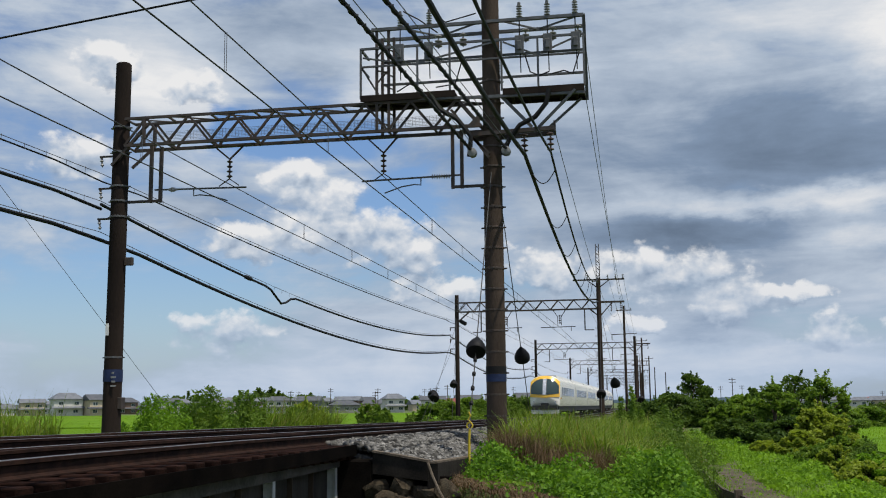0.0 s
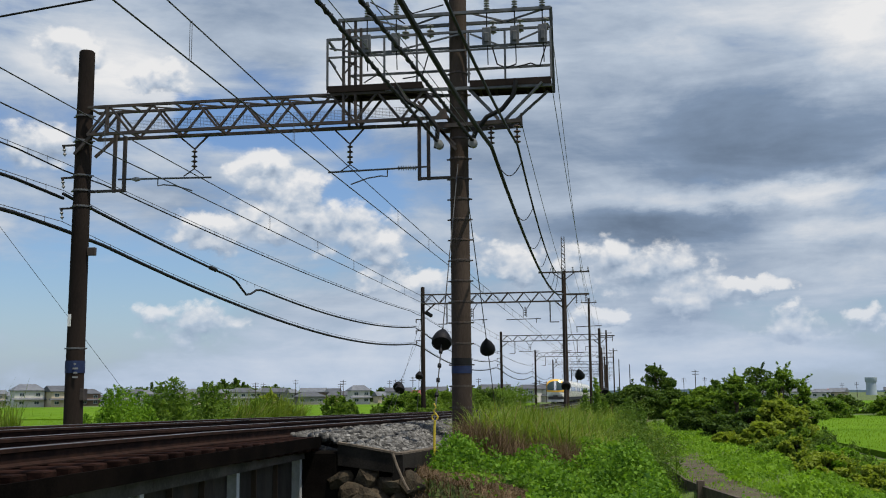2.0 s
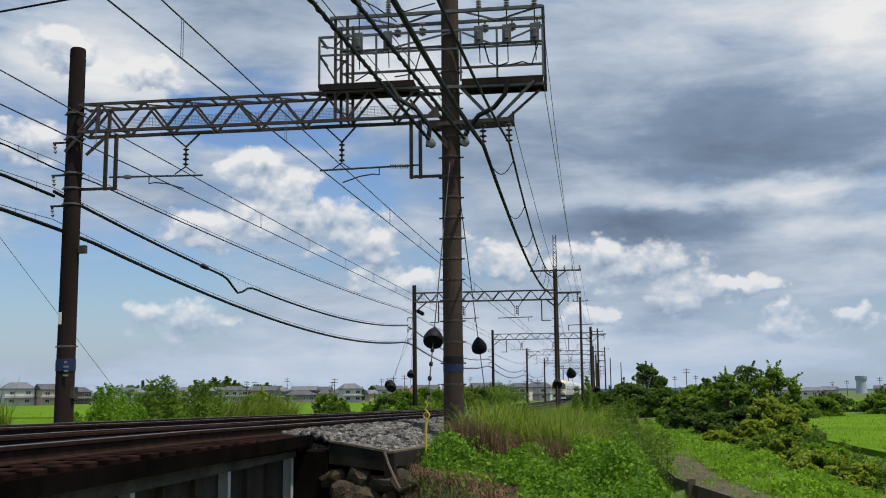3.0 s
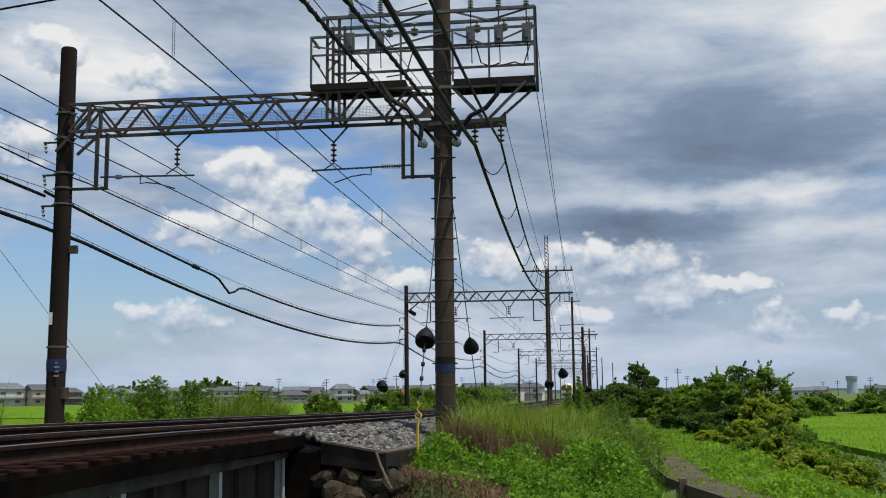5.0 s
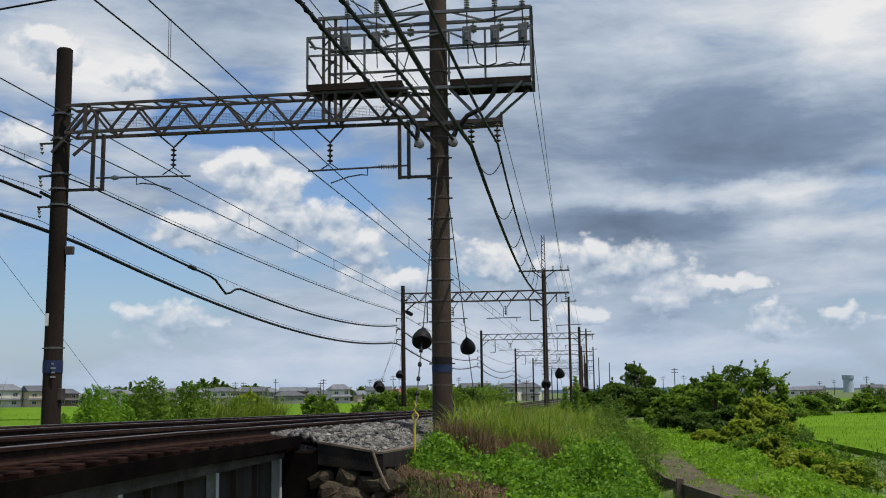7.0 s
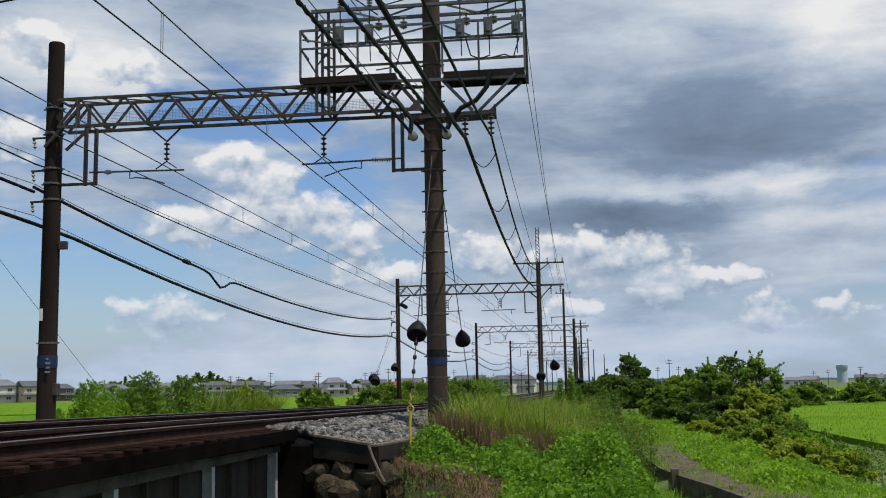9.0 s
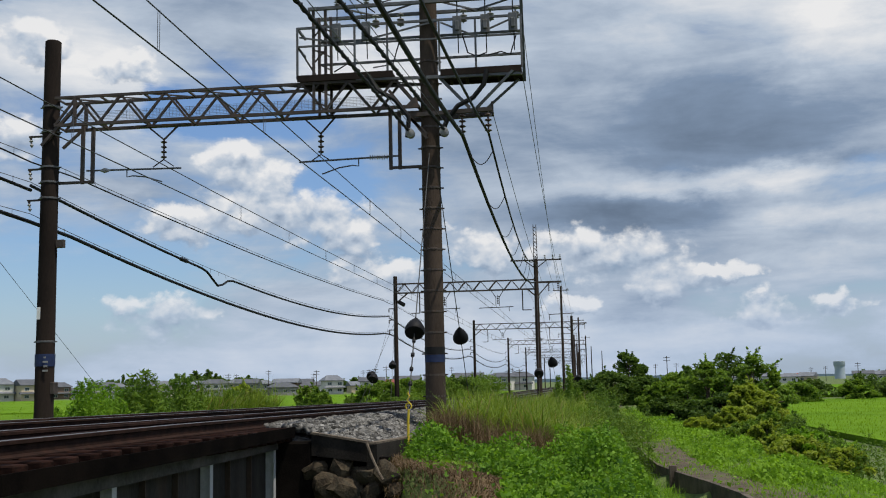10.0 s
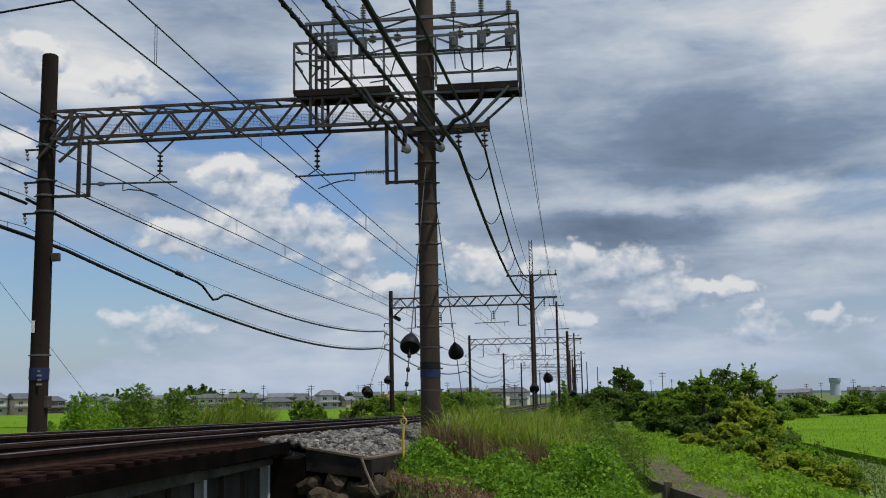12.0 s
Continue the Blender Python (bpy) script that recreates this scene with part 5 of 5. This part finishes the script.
def stems(n, x0, x1, y0, y1, h, leaf, label, name="weed", mat=L_WEED, dens=None, wide=0.2):
    """Upright leafy weeds: a thin stem set round with narrow leaves."""
    for x, y, z in scatter(n, x0, x1, y0, y1, dens):
        hh = h * rnd.uniform(0.6, 1.15)
        t = thing(name, label, "weed", "tall weeds", (x, y, z))
        lx, ly = rnd.uniform(-0.12, 0.12), rnd.uniform(-0.12, 0.12)
        part("stem", Geo().tube([(0, 0, -0.05), (lx * 0.4, ly * 0.4, hh * 0.5), (lx, ly, hh)], [0.01, 0.008, 0.003], 5), L_WEED, t)
        m = int(60 + hh * 90)
        q = nrg.uniform(0.12, 1.0, m)
        a = nrg.uniform(0, 2 * np.pi, m)
        rad = (0.05 + wide * np.sin(np.pi * (0.12 + 0.83 * q)) ** 0.8) * nrg.uniform(0.2, 1, m)
        at = np.stack([lx * q + np.cos(a) * rad, ly * q + np.sin(a) * rad, hh * q + 0.25 * rad], 1)
        part("foliage", leaves("foliage", at, leaf, mat, 0.25, 3.2), None, t)


stems(80, -15.2, -13.6, 27.9, 31.2, 1.45, 0.045, "fine upright green weed beyond the tracks", mat=L_LOW, wide=0.24)
stems(86, -15.4, -13.6, 31.2, 37.6, 1.8, 0.055, "tall leafy weed beyond the tracks", mat=L_TREE, wide=0.34)
stems(12, 0.6, 1.4, 22, 30, 1.25, 0.03, "feathery dark green weed beside the channel")
stems(7, 1.45, 1.8, 24, 27, 1.5, 0.03, "feathery dark green weed rising from the channel")
stems(12, 0.5, 1.4, 33, 50, 1.5, 0.045, "feathery dark green weed beside the channel")
stems(22, 5.6, 8.0, 22, 31, 1.15, 0.03, "thin greyish-green weed at the field edge")
stems(5, -1.0, 0.4, 55, 64, 2.3, 0.08, "tall leafy weed on the bank", mat=L_TREE)


def vine_h(x, y):
    """How high the leafy cover stands over the bank."""
    return max(0.02, (0.30 + 0.20 * ease(-1.5, 0.2, x) + 0.38 * math.exp(-((x - 0.1) / 0.7) ** 2 - ((y - 20.5) / 2.6) ** 2) + 0.70 * noise.noise((x * 0.9, y * 0.6, 3.1))) * ease(1.7, 0.5, x) + 0.18 * noise.noise((x * 2.3, y * 2.0, 8.0)))


def vine_d(x, y):
    k = ease(-2.78, -2.5, x) * ease(1.45, 0.9, x)
    if y < 16.3 and x < -0.9:
        k *= 0.03                      # dry slope by the abutment
    if 20.0 < y < 23.5 and x < -0.4:
        k *= 0.25                      # dead stalks stand here
    return k * (0.25 if noise.noise((x * 0.9, y * 0.7, 1.3)) < -0.28 else 1.0) * (30 / (y + 12)) ** 1.2


pts = scatter(92000, -2.75, 1.45, 12.0, 44, lambda x, y: min(1, vine_d(x, y)))
hs = np.array([vine_h(x, y) for x, y, _ in pts]) * nrg.uniform(0.35, 1.05, len(pts))
pts[:, 2] += hs + 0.03
tagged(part("ground_vines", leaves("ground_vines", pts[:82000], 0.050, L_VINE, 0.45, 1.4), None), "bright green leafy vines covering the bank", "vines", kind="stuff")
L_VINE2 = leafy("young_vine_leaves", (0.075, 0.17, 0.02), (0.165, 0.33, 0.05), 0.45)
tagged(part("ground_vines", leaves("ground_vines", pts[82000:] + np.array([0, 0, 0.05]), 0.062, L_VINE2, 0.5, 1.2), None), "pale green broad vine leaves over the bank", "vines", kind="stuff")

pg = lambda x, y: (1.0 if noise.noise((x * 1.1, y * 0.5, 5.0)) > -0.25 else 0.25) * ease(0.5, -0.5, x - 0.06 * (y - 22))
tagged(part("tall_grass", blades("tall_grass", scatter(11000, -2.75, 0.5, 21.4, 35, pg), 1.3, 0.040, 0.95, L_GRASS, 4), None), "tall arching yellow-green grass on the bank", "grass", kind="stuff")
tagged(part("tall_grass", blades("tall_grass", scatter(9000, -2.3, 2.0, 33, 150, lambda x, y: (40 / y)), 1.25, 0.035, 0.75, L_GRASS, 3), None), "tall arching yellow-green grass further along the bank", "grass", kind="stuff")
tagged(part("dead_grass", blades("dead_grass", scatter(7500, -2.8, 0.0, 20.2, 23.2, lambda x, y: ease(0.0, -0.6, x) * ease(23.4, 22, y)), 0.84, 0.014, 0.42, L_DEAD, 3), None), "dead brown stalks at the foot of the grass", "dry grass", kind="stuff")
tagged(part("dry_litter", blades("dry_litter", scatter(14000, -2.8, -0.2, 12.0, 17.5), 0.16, 0.012, 1.5, L_DEAD, 2), None), "dry brown grass litter on the slope", "dry grass", kind="stuff")
tagged(part("low_grass", blades("low_grass", scatter(16000, 2.9, 7.2, 16, 75, lambda x, y: ease(2.9, 3.5, x) * (18 / y)), 0.2, 0.016, 0.8, L_LOW, 2), None), "short bright green grass along the path", "grass", kind="stuff")
tagged(part("low_grass", blades("low_grass", scatter(9000, -16.5, -11.2, 22, 110, lambda x, y: 30 / (y + 8)), 0.5, 0.03, 0.8, L_LOW, 2), None), "green grass beyond the far track", "grass", kind="stuff")
tagged(part("bank_grass", blades("bank_grass", scatter(7000, -2.7, 1.5, 13, 34, lambda x, y: ease(-1.2, 0, x) * (18 / y)), 0.32, 0.014, 0.8, L_LOW, 2), None), "green grass among the vines", "grass", kind="stuff")

tagged(part("reeds", blades("reeds", scatter(3000, -16.2, -13.6, 20.2, 23.4), 1.75, 0.03, 0.6, L_GRASS, 4), None), "tall pale green reeds beyond the tracks", "reeds", kind="stuff")
tagged(part("reeds", blades("reeds", scatter(4200, -15.2, -13.7, 37.5, 48.5), 2.15, 0.035, 0.8, L_GRASS, 3), None), "yellow-green reeds beyond the tracks", "reeds", kind="stuff")

pw = lambda x, y: (1.0 if noise.noise((x * 0.8, y * 0.35, 9.0)) > -0.1 else 0.15) * (20 / y) * (0.04 if y < 34 and x < kerb_x(y) + 1.05 else 1.0) * ease(2.0, 2.4, x)
p = scatter(24000, 2.1, 6.5, 15, 70, lambda x, y: min(1, pw(x, y)))
p[:, 2] += nrg.uniform(0.02, 0.3, len(p)) * np.array([0.3 + max(0, noise.noise((x * 0.9, y * 0.5, 4.0))) * 1.6 for x, y, _ in p])
tagged(part("path_weeds", leaves("path_weeds", p, 0.07, L_LOW, 0.5, 1.6), None), "bright green low weeds along the path", "weeds", kind="stuff")
for i in range(14):
    y = rnd.uniform(22, 40)
    tree(rnd.uniform(5.0, 6.5) + (y - 20) * 0.05, y, rnd.uniform(0.6, 1.1), rnd.uniform(1.2, 2.2), (L_LOW, L_TREE, L_TREE_LIGHT)[i % 3], "low green shrub at the foot of the trees", 300 + i, 0.075, 22, 130, "low shrubs", 0.0, "shrub", "shrub")

tagged(part("channel_grass", blades("channel_grass", scatter(5000, 1.1, 1.95, 14, 50, lambda x, y: 18 / y), 0.42, 0.016, 0.9, L_LOW, 3), None), "green grass growing in the channel", "grass", kind="stuff")

# rice fields, in plots with low banks
def paddy(x0, x1, y0, y1, n, wd, label):
    f = thing("rice_field", label, "rice field", "rice fields", (0, 0, 0))
    f["kind"] = "structure"
    part("crop_base", Geo().box(x0, x1, y0, y1, PADDY - 0.2, PADDY + 0.28), M_RICE, f, "even green rice canopy")
    p = np.stack([nrg.uniform(x0, x1, n), y0 + (y1 - y0) * nrg.uniform(0, 1, n) ** 1.7, np.full(n, PADDY + 0.25)], 1)
    tagged(part("rice_blades", blades("rice_blades", p, 0.22, wd, 0.6, L_RICE, 2), None, f, "rice blades"), kind="stuff")


M_RICE = surface("rice_canopy", (0.07, 0.15, 0.006), (0.12, 0.225, 0.010), 0.9, scale=0.12, grain=8, bump=0.8, bump_dist=0.1, stain=(0.13, 0.22, 0.02), spec=0.05)
paddy(12.6, 60, 40, 128, 26000, 0.03, "bright green rice field beside the path")
paddy(22, 160, 150, 330, 3000, 0.12, "bright green rice field in the distance")
paddy(-95, -18.5, 24, 128, 22000, 0.05, "bright green rice field beyond the tracks")
paddy(-330, -18.5, 134, 330, 5000, 0.16, "bright green rice field stretching towards the houses")

# ballast stones on the shoulder
def stones_stuff(n, x0, x1, y0, y1, s0, s1, zf):
    at = np.stack([nrg.uniform(x0, x1, n), nrg.uniform(y0, y1, n)], 1)
    z = np.array([zf(x, y) for x, y in at])
    base = np.array([(x, y, zz) for zz in (-1, 1) for y in (-1, 1) for x in (-1, 1)], float)
    q = base[None] * nrg.uniform(0.55, 1.1, (n, 8, 3)) * nrg.uniform(s0, s1, n)[:, None, None] / 2
    a, b = nrg.uniform(0, 6.28, n), nrg.uniform(-0.8, 0.8, n)
    ca, sa, cb, sb = np.cos(a), np.sin(a), np.cos(b), np.sin(b)
    y2, z2 = q[..., 1] * cb[:, None] - q[..., 2] * sb[:, None], q[..., 1] * sb[:, None] + q[..., 2] * cb[:, None]
    q = np.stack([q[..., 0] * ca[:, None] - y2 * sa[:, None], q[..., 0] * sa[:, None] + y2 * ca[:, None], z2], -1)
    q += np.stack([at[:, 0], at[:, 1], z], 1)[:, None]
    cube = np.array([(0, 2, 3, 1), (4, 5, 7, 6), (0, 1, 5, 4), (2, 6, 7, 3), (0, 4, 6, 2), (1, 3, 7, 5)])
    return strips("ballast_stones", q.reshape(-1, 3), (np.arange(n)[:, None, None] * 8 + cube[None]).reshape(-1, 4), M_BALLAST)


def shoulder(x, y):
    s = ease(-4.3, -2.95, x)
    return rail_z(y) - 0.17 - 0.34 * s + 0.05 * noise.noise((x * 2, y * 2, 0)) + rnd.uniform(-0.02, 0.045)


tagged(part("ballast_stones", stones_stuff(17000, -4.75, -2.93, 15.62, 27, 0.05, 0.10, shoulder), None), "loose grey crushed ballast stones on the shoulder", "ballast", kind="stuff")
tagged(part("ballast_stones", stones_stuff(4000, -4.75, -2.9, 27, 60, 0.07, 0.11, shoulder), None), "loose grey crushed ballast stones along the track", "ballast", kind="stuff")
tagged(part("ballast_stones", stones_stuff(4000, -7.9, -6.3, 15.62, 45, 0.06, 0.1, lambda x, y: rail_z(y) - 0.17), None), "loose grey ballast stones between the tracks", "ballast", kind="stuff")

tagged(part("path_tufts", blades("path_tufts", scatter(9000, 2.1, 3.6, 14, 60, lambda x, y: (20 / y) * (1.0 if noise.noise((x * 1.7, y * 0.8, 2.0)) > -0.05 else 0.08) * (0.3 if y < 32 and x < kerb_x(y) + 1.0 else 1.0)), 0.15, 0.014, 0.9, L_LOW, 2), None), "grass tufts on the earth strip", "grass", kind="stuff")

# channel kerb with posts, and the dirt path
M_DIRT = surface("dry_brown_soil", (0.040, 0.029, 0.020), (0.115, 0.084, 0.058), 0.95, scale=2.2, grain=25, bump=0.8, bump_dist=0.03, stain=(0.08, 0.09, 0.035), stain_amount=0.6)
path = [(kerb_x(y) + 0.02, y, -1.62) for y in [12 + 2.0 * i for i in range(44)]]
g = Geo()
g.sweep([(0.0, -0.1), (1.35, -0.1), (1.2, 0.035), (0.6, 0.05), (0.0, 0.035)], path)
single("dirt_path", g, M_DIRT, "dry brown earth strip beside the channel", "path", kind="structure", smooth=True)
M_KERB = surface("dark_weathered_kerb_concrete", (0.045, 0.034, 0.026), (0.13, 0.10, 0.075), 0.9, scale=3, grain=40, bump=0.5, stain=(0.04, 0.035, 0.03), piece=0.2)
ch = thing("irrigation_channel", "weathered concrete channel edge with short posts", "channel", at=(0, 0, 0))
for i in range(34):
    y = 12.0 + i * 2.0
    a, b = Vector((kerb_x(y), y + 0.02, 0)), Vector((kerb_x(y + 2), y + 1.98, 0))
    part("kerb_board", Geo().add([(a.x - 0.09, a.y, -2.1), (a.x, a.y, -2.1), (b.x, b.y, -2.1), (b.x - 0.09, b.y, -2.1), (a.x - 0.09, a.y, -1.50), (a.x, a.y, -1.50), (b.x, b.y, -1.50), (b.x - 0.09, b.y, -1.50)],
         [(3, 2, 1, 0), (4, 5, 6, 7), (0, 1, 5, 4), (1, 2, 6, 5), (2, 3, 7, 6), (3, 0, 4, 7)]), M_KERB, ch)
    if i % 5 == 0:
        part("kerb_post", Geo().box(a.x - 0.24, a.x - 0.08, a.y + 0.3, a.y + 0.44, -2.1, -1.38, 0.015), M_KERB, ch)


# ---- the town in the distance ----
M_WALLS = [surface("pale_house_wall", (0.50, 0.48, 0.44), (0.64, 0.62, 0.58), 0.8, scale=0.4, grain=6, bump=0.1),
           surface("cream_house_wall", (0.45, 0.37, 0.26), (0.56, 0.47, 0.34), 0.8, scale=0.4, grain=6, bump=0.1),
           surface("grey_house_wall", (0.16, 0.16, 0.16), (0.26, 0.26, 0.26), 0.8, scale=0.4, grain=6, bump=0.1),
           surface("brown_house_wall", (0.14, 0.09, 0.07), (0.22, 0.15, 0.11), 0.8, scale=0.4, grain=6, bump=0.1)]
M_ROOFS = [surface("grey_roof_tiles", (0.09, 0.10, 0.12), (0.17, 0.18, 0.20), 0.6, scale=0.6, grain=8, bump=0.2),
           surface("dark_roof_tiles", (0.05, 0.055, 0.065), (0.10, 0.105, 0.12), 0.6, scale=0.6, grain=8, bump=0.2),
           surface("red_roof", (0.16, 0.04, 0.03), (0.24, 0.07, 0.05), 0.6, scale=0.6, grain=8, bump=0.2)]


def house(x, y, wd, dp, h, wall, roof, hip, label, r):
    z = PADDY
    t = thing("house", label, "house", "distant houses", (x, y, z))
    t.rotation_euler[2] = r.uniform(-0.35, 0.35) + math.atan2(-x, y)
    part("wall", Geo().box(-wd / 2, wd / 2, -dp / 2, dp / 2, -0.5, h), wall, t)
    e, rh = 0.6, dp * 0.24
    k = wd * 0.28 if hip else 0.0
    vs = [(-wd / 2 - e, -dp / 2 - e, h - 0.05), (wd / 2 + e, -dp / 2 - e, h - 0.05), (wd / 2 + e, dp / 2 + e, h - 0.05), (-wd / 2 - e, dp / 2 + e, h - 0.05), (-wd / 2 - e + k, 0, h + rh), (wd / 2 + e - k, 0, h + rh)]
    part("roof", Geo().add(vs + [(a, b, c - 0.25) for a, b, c in vs[:4]], [(0, 1, 5, 4), (2, 3, 4, 5), (3, 0, 4), (1, 2, 5), (0, 6, 7, 1), (1, 7, 8, 2), (2, 8, 9, 3), (3, 9, 6, 0), (9, 8, 7, 6)]), roof, t, "pitched tile roof")
    if h > 4.5:
        part("lower_roof", Geo().add([(-wd / 2 - 0.9, -dp / 2 - 1.4, h * 0.47), (wd / 2 + 0.5, -dp / 2 - 1.4, h * 0.47), (wd / 2 + 0.5, -dp / 2, h * 0.56), (-wd / 2 - 0.9, -dp / 2, h * 0.56), (-wd / 2 - 0.9, -dp / 2 - 1.4, h * 0.47 - 0.2), (wd / 2 + 0.5, -dp / 2 - 1.4, h * 0.47 - 0.2), (wd / 2 + 0.5, -dp / 2, h * 0.47 - 0.2), (-wd / 2 - 0.9, -dp / 2, h * 0.47 - 0.2)],
             [(0, 1, 2, 3), (7, 6, 5, 4), (0, 4, 5, 1), (1, 5, 6, 2), (2, 6, 7, 3), (3, 7, 4, 0)]), roof, t)
    n = max(2, int(wd / 3.4))
    for lv in ([0.28, 0.74] if h > 4.5 else [0.5]):
        for i in range(n):
            cx = -wd / 2 + wd * (i + 0.5) / n + r.uniform(-0.3, 0.3)
            win = part("window", Geo().box(cx - 0.85, cx + 0.85, -dp / 2 - 0.05, -dp / 2 + 0.05, h * lv - 0.6, h * lv + 0.6), M_WHITE, t)
            part("pane", Geo().box(cx - 0.75, cx - 0.04, -dp / 2 - 0.07, -dp / 2, h * lv - 0.5, h * lv + 0.5).box(cx + 0.04, cx + 0.75, -dp / 2 - 0.07, -dp / 2, h * lv - 0.5, h * lv + 0.5), M_GLASS, win)
    return t


hr = random.Random(41)
DESC = (("white", "cream", "grey", "brown"), ("grey tile", "dark tile", "red"))
row = []
az = -33.5
while az < 17.0:
    if -30.3 < az < -28.2 or -2.5 < az < 5.5 or 13.2 < az < 14.2:
        az += 0.6
        continue
    row.append(az)
    az += hr.uniform(0.5, 1.25)
for k, az in enumerate(row):
    for dist in ((hr.uniform(385, 440), hr.uniform(460, 540)) if k % 2 else (hr.uniform(400, 460),)):
        a = az + hr.uniform(-0.3, 0.3)
        wi, ri = hr.choice((0, 0, 0, 0, 1, 1, 2, 3)), hr.choice((0, 0, 0, 1, 1, 0, 0, 1, 2))
        two = hr.random() < 0.62 and az < 6.0
        dist *= 1.0 if az < 6.0 else 1.25
        house(math.tan(radians(a)) * dist, dist, hr.uniform(6.5, 11), hr.uniform(6, 8), hr.uniform(4.6, 5.3) if two else hr.uniform(2.8, 3.6), M_WALLS[wi], M_ROOFS[ri], hr.random() < 0.5,
              f"{'two' if two else 'one'}-storey {DESC[0][wi]} house with {DESC[1][ri]} roof beyond the fields", hr)
# nearer pale houses
house(-202, 350, 10, 9, 6.2, M_WALLS[0], M_ROOFS[0], True, "two-storey white house with grey tile roof beyond the fields", hr)
house(-191, 352, 8, 8, 5.8, M_WALLS[1], M_ROOFS[1], False, "two-storey cream house with dark tile roof beyond the fields", hr)
for k in range(46):
    a, dist = hr.uniform(-33.5, 17), hr.uniform(330, 560)
    if -2.5 < a < 2.5:
        continue
    x, y = math.tan(radians(a)) * dist, dist
    u = thing("utility_pole", "slim concrete utility pole among distant houses", "utility pole", "distant utility poles", (x, y, PADDY))
    h = hr.uniform(7.0, 10.5)
    part("post", Geo().tube([(0, 0, -0.3), (0, 0, h)], [0.15, 0.11], 6), M_POLE, u)
    for zz in (h - 0.5, h - 1.4):
        part("cross_arm", Geo().bar((-1.1, 0, zz), (1.1, 0, zz), 0.16), M_STEEL, u)
for k, (a, dist, wd, h) in enumerate([(-20.2, 470, 30, 9), (-19.0, 480, 26, 8), (-17.6, 480, 22, 7), (-31, 520, 20, 6), (-12, 520, 24, 6.5), (6.5, 420, 22, 5), (9, 560, 30, 5), (16, 560, 30, 3.5), (-24, 540, 40, 7)]):
    tree(math.tan(radians(a)) * dist, dist, h, wd, L_TREE_DARK, "dark green grove of trees among distant houses", 140 + k, 1.3, 26, 60, "distant groves", 0.0, "grove", "trees")
# Distance haze is mixed into the tower's pale blue-grey.
M_TOWER = surface("haze_tinted_concrete", (0.30, 0.36, 0.42), (0.38, 0.44, 0.50), 0.8, scale=0.2, grain=3, bump=0)
tw = thing("water_tower", "grey concrete water tower in haze-pale colour on the far skyline", "water tower", at=(math.tan(radians(13.68)) * 900, 900, PADDY))
part("shaft", Geo().lathe((0, 0, 0), [(4.4, 0), (3.9, 8), (4.0, 10)], 20), M_TOWER, tw, smooth=True)
part("tank", Geo().lathe((0, 0, 10), [(4.0, 0), (4.6, 1.0), (4.7, 4.2), (4.4, 4.4)], 20), M_TOWER, tw, smooth=True)
hills = Geo()
n = 70
vs = [(-2300 + 4600 * i / (n - 1), 3600, z) for z in (-5, 1) for i in range(n)]
vs = [(x, y, -5 if z < 0 else 9 + 14 * noise.noise((x * 0.0017, 3.0, 0)) + 6 * noise.noise((x * 0.008, 1.0, 0))) for x, y, z in vs]
vs += [(x, 4100, -5) for x, _, _ in vs[:n]]
hills.add(vs, [(i, i + 1, n + i + 1, n + i) for i in range(n - 1)] + [(n + i, n + i + 1, 2 * n + i + 1, 2 * n + i) for i in range(n - 1)])
# Woods on the hills, with air haze painted in as blue-grey.
M_HILL = surface("haze_tinted_woods", (0.16, 0.22, 0.28), (0.20, 0.27, 0.33), 1.0, scale=0.01, grain=0.05, bump=0, spec=0.0)
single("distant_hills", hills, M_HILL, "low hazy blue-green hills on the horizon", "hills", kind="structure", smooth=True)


# ---- what moves ----
def motions():
    rows = []
    for i in range(25):
        t = 0.5 * i
        y = 98.5 + 35.0 * t
        x = FAR_X + bend(y)
        yaw = math.degrees(math.atan2(bend(y + 60) - bend(y), 60))
        rows.append((t, pose(x, y, rail_z(y), math.degrees(math.atan2(rail_z(y + 60) - rail_z(y), 60)), 0, -yaw)))
    walk(train, rows)


motions()
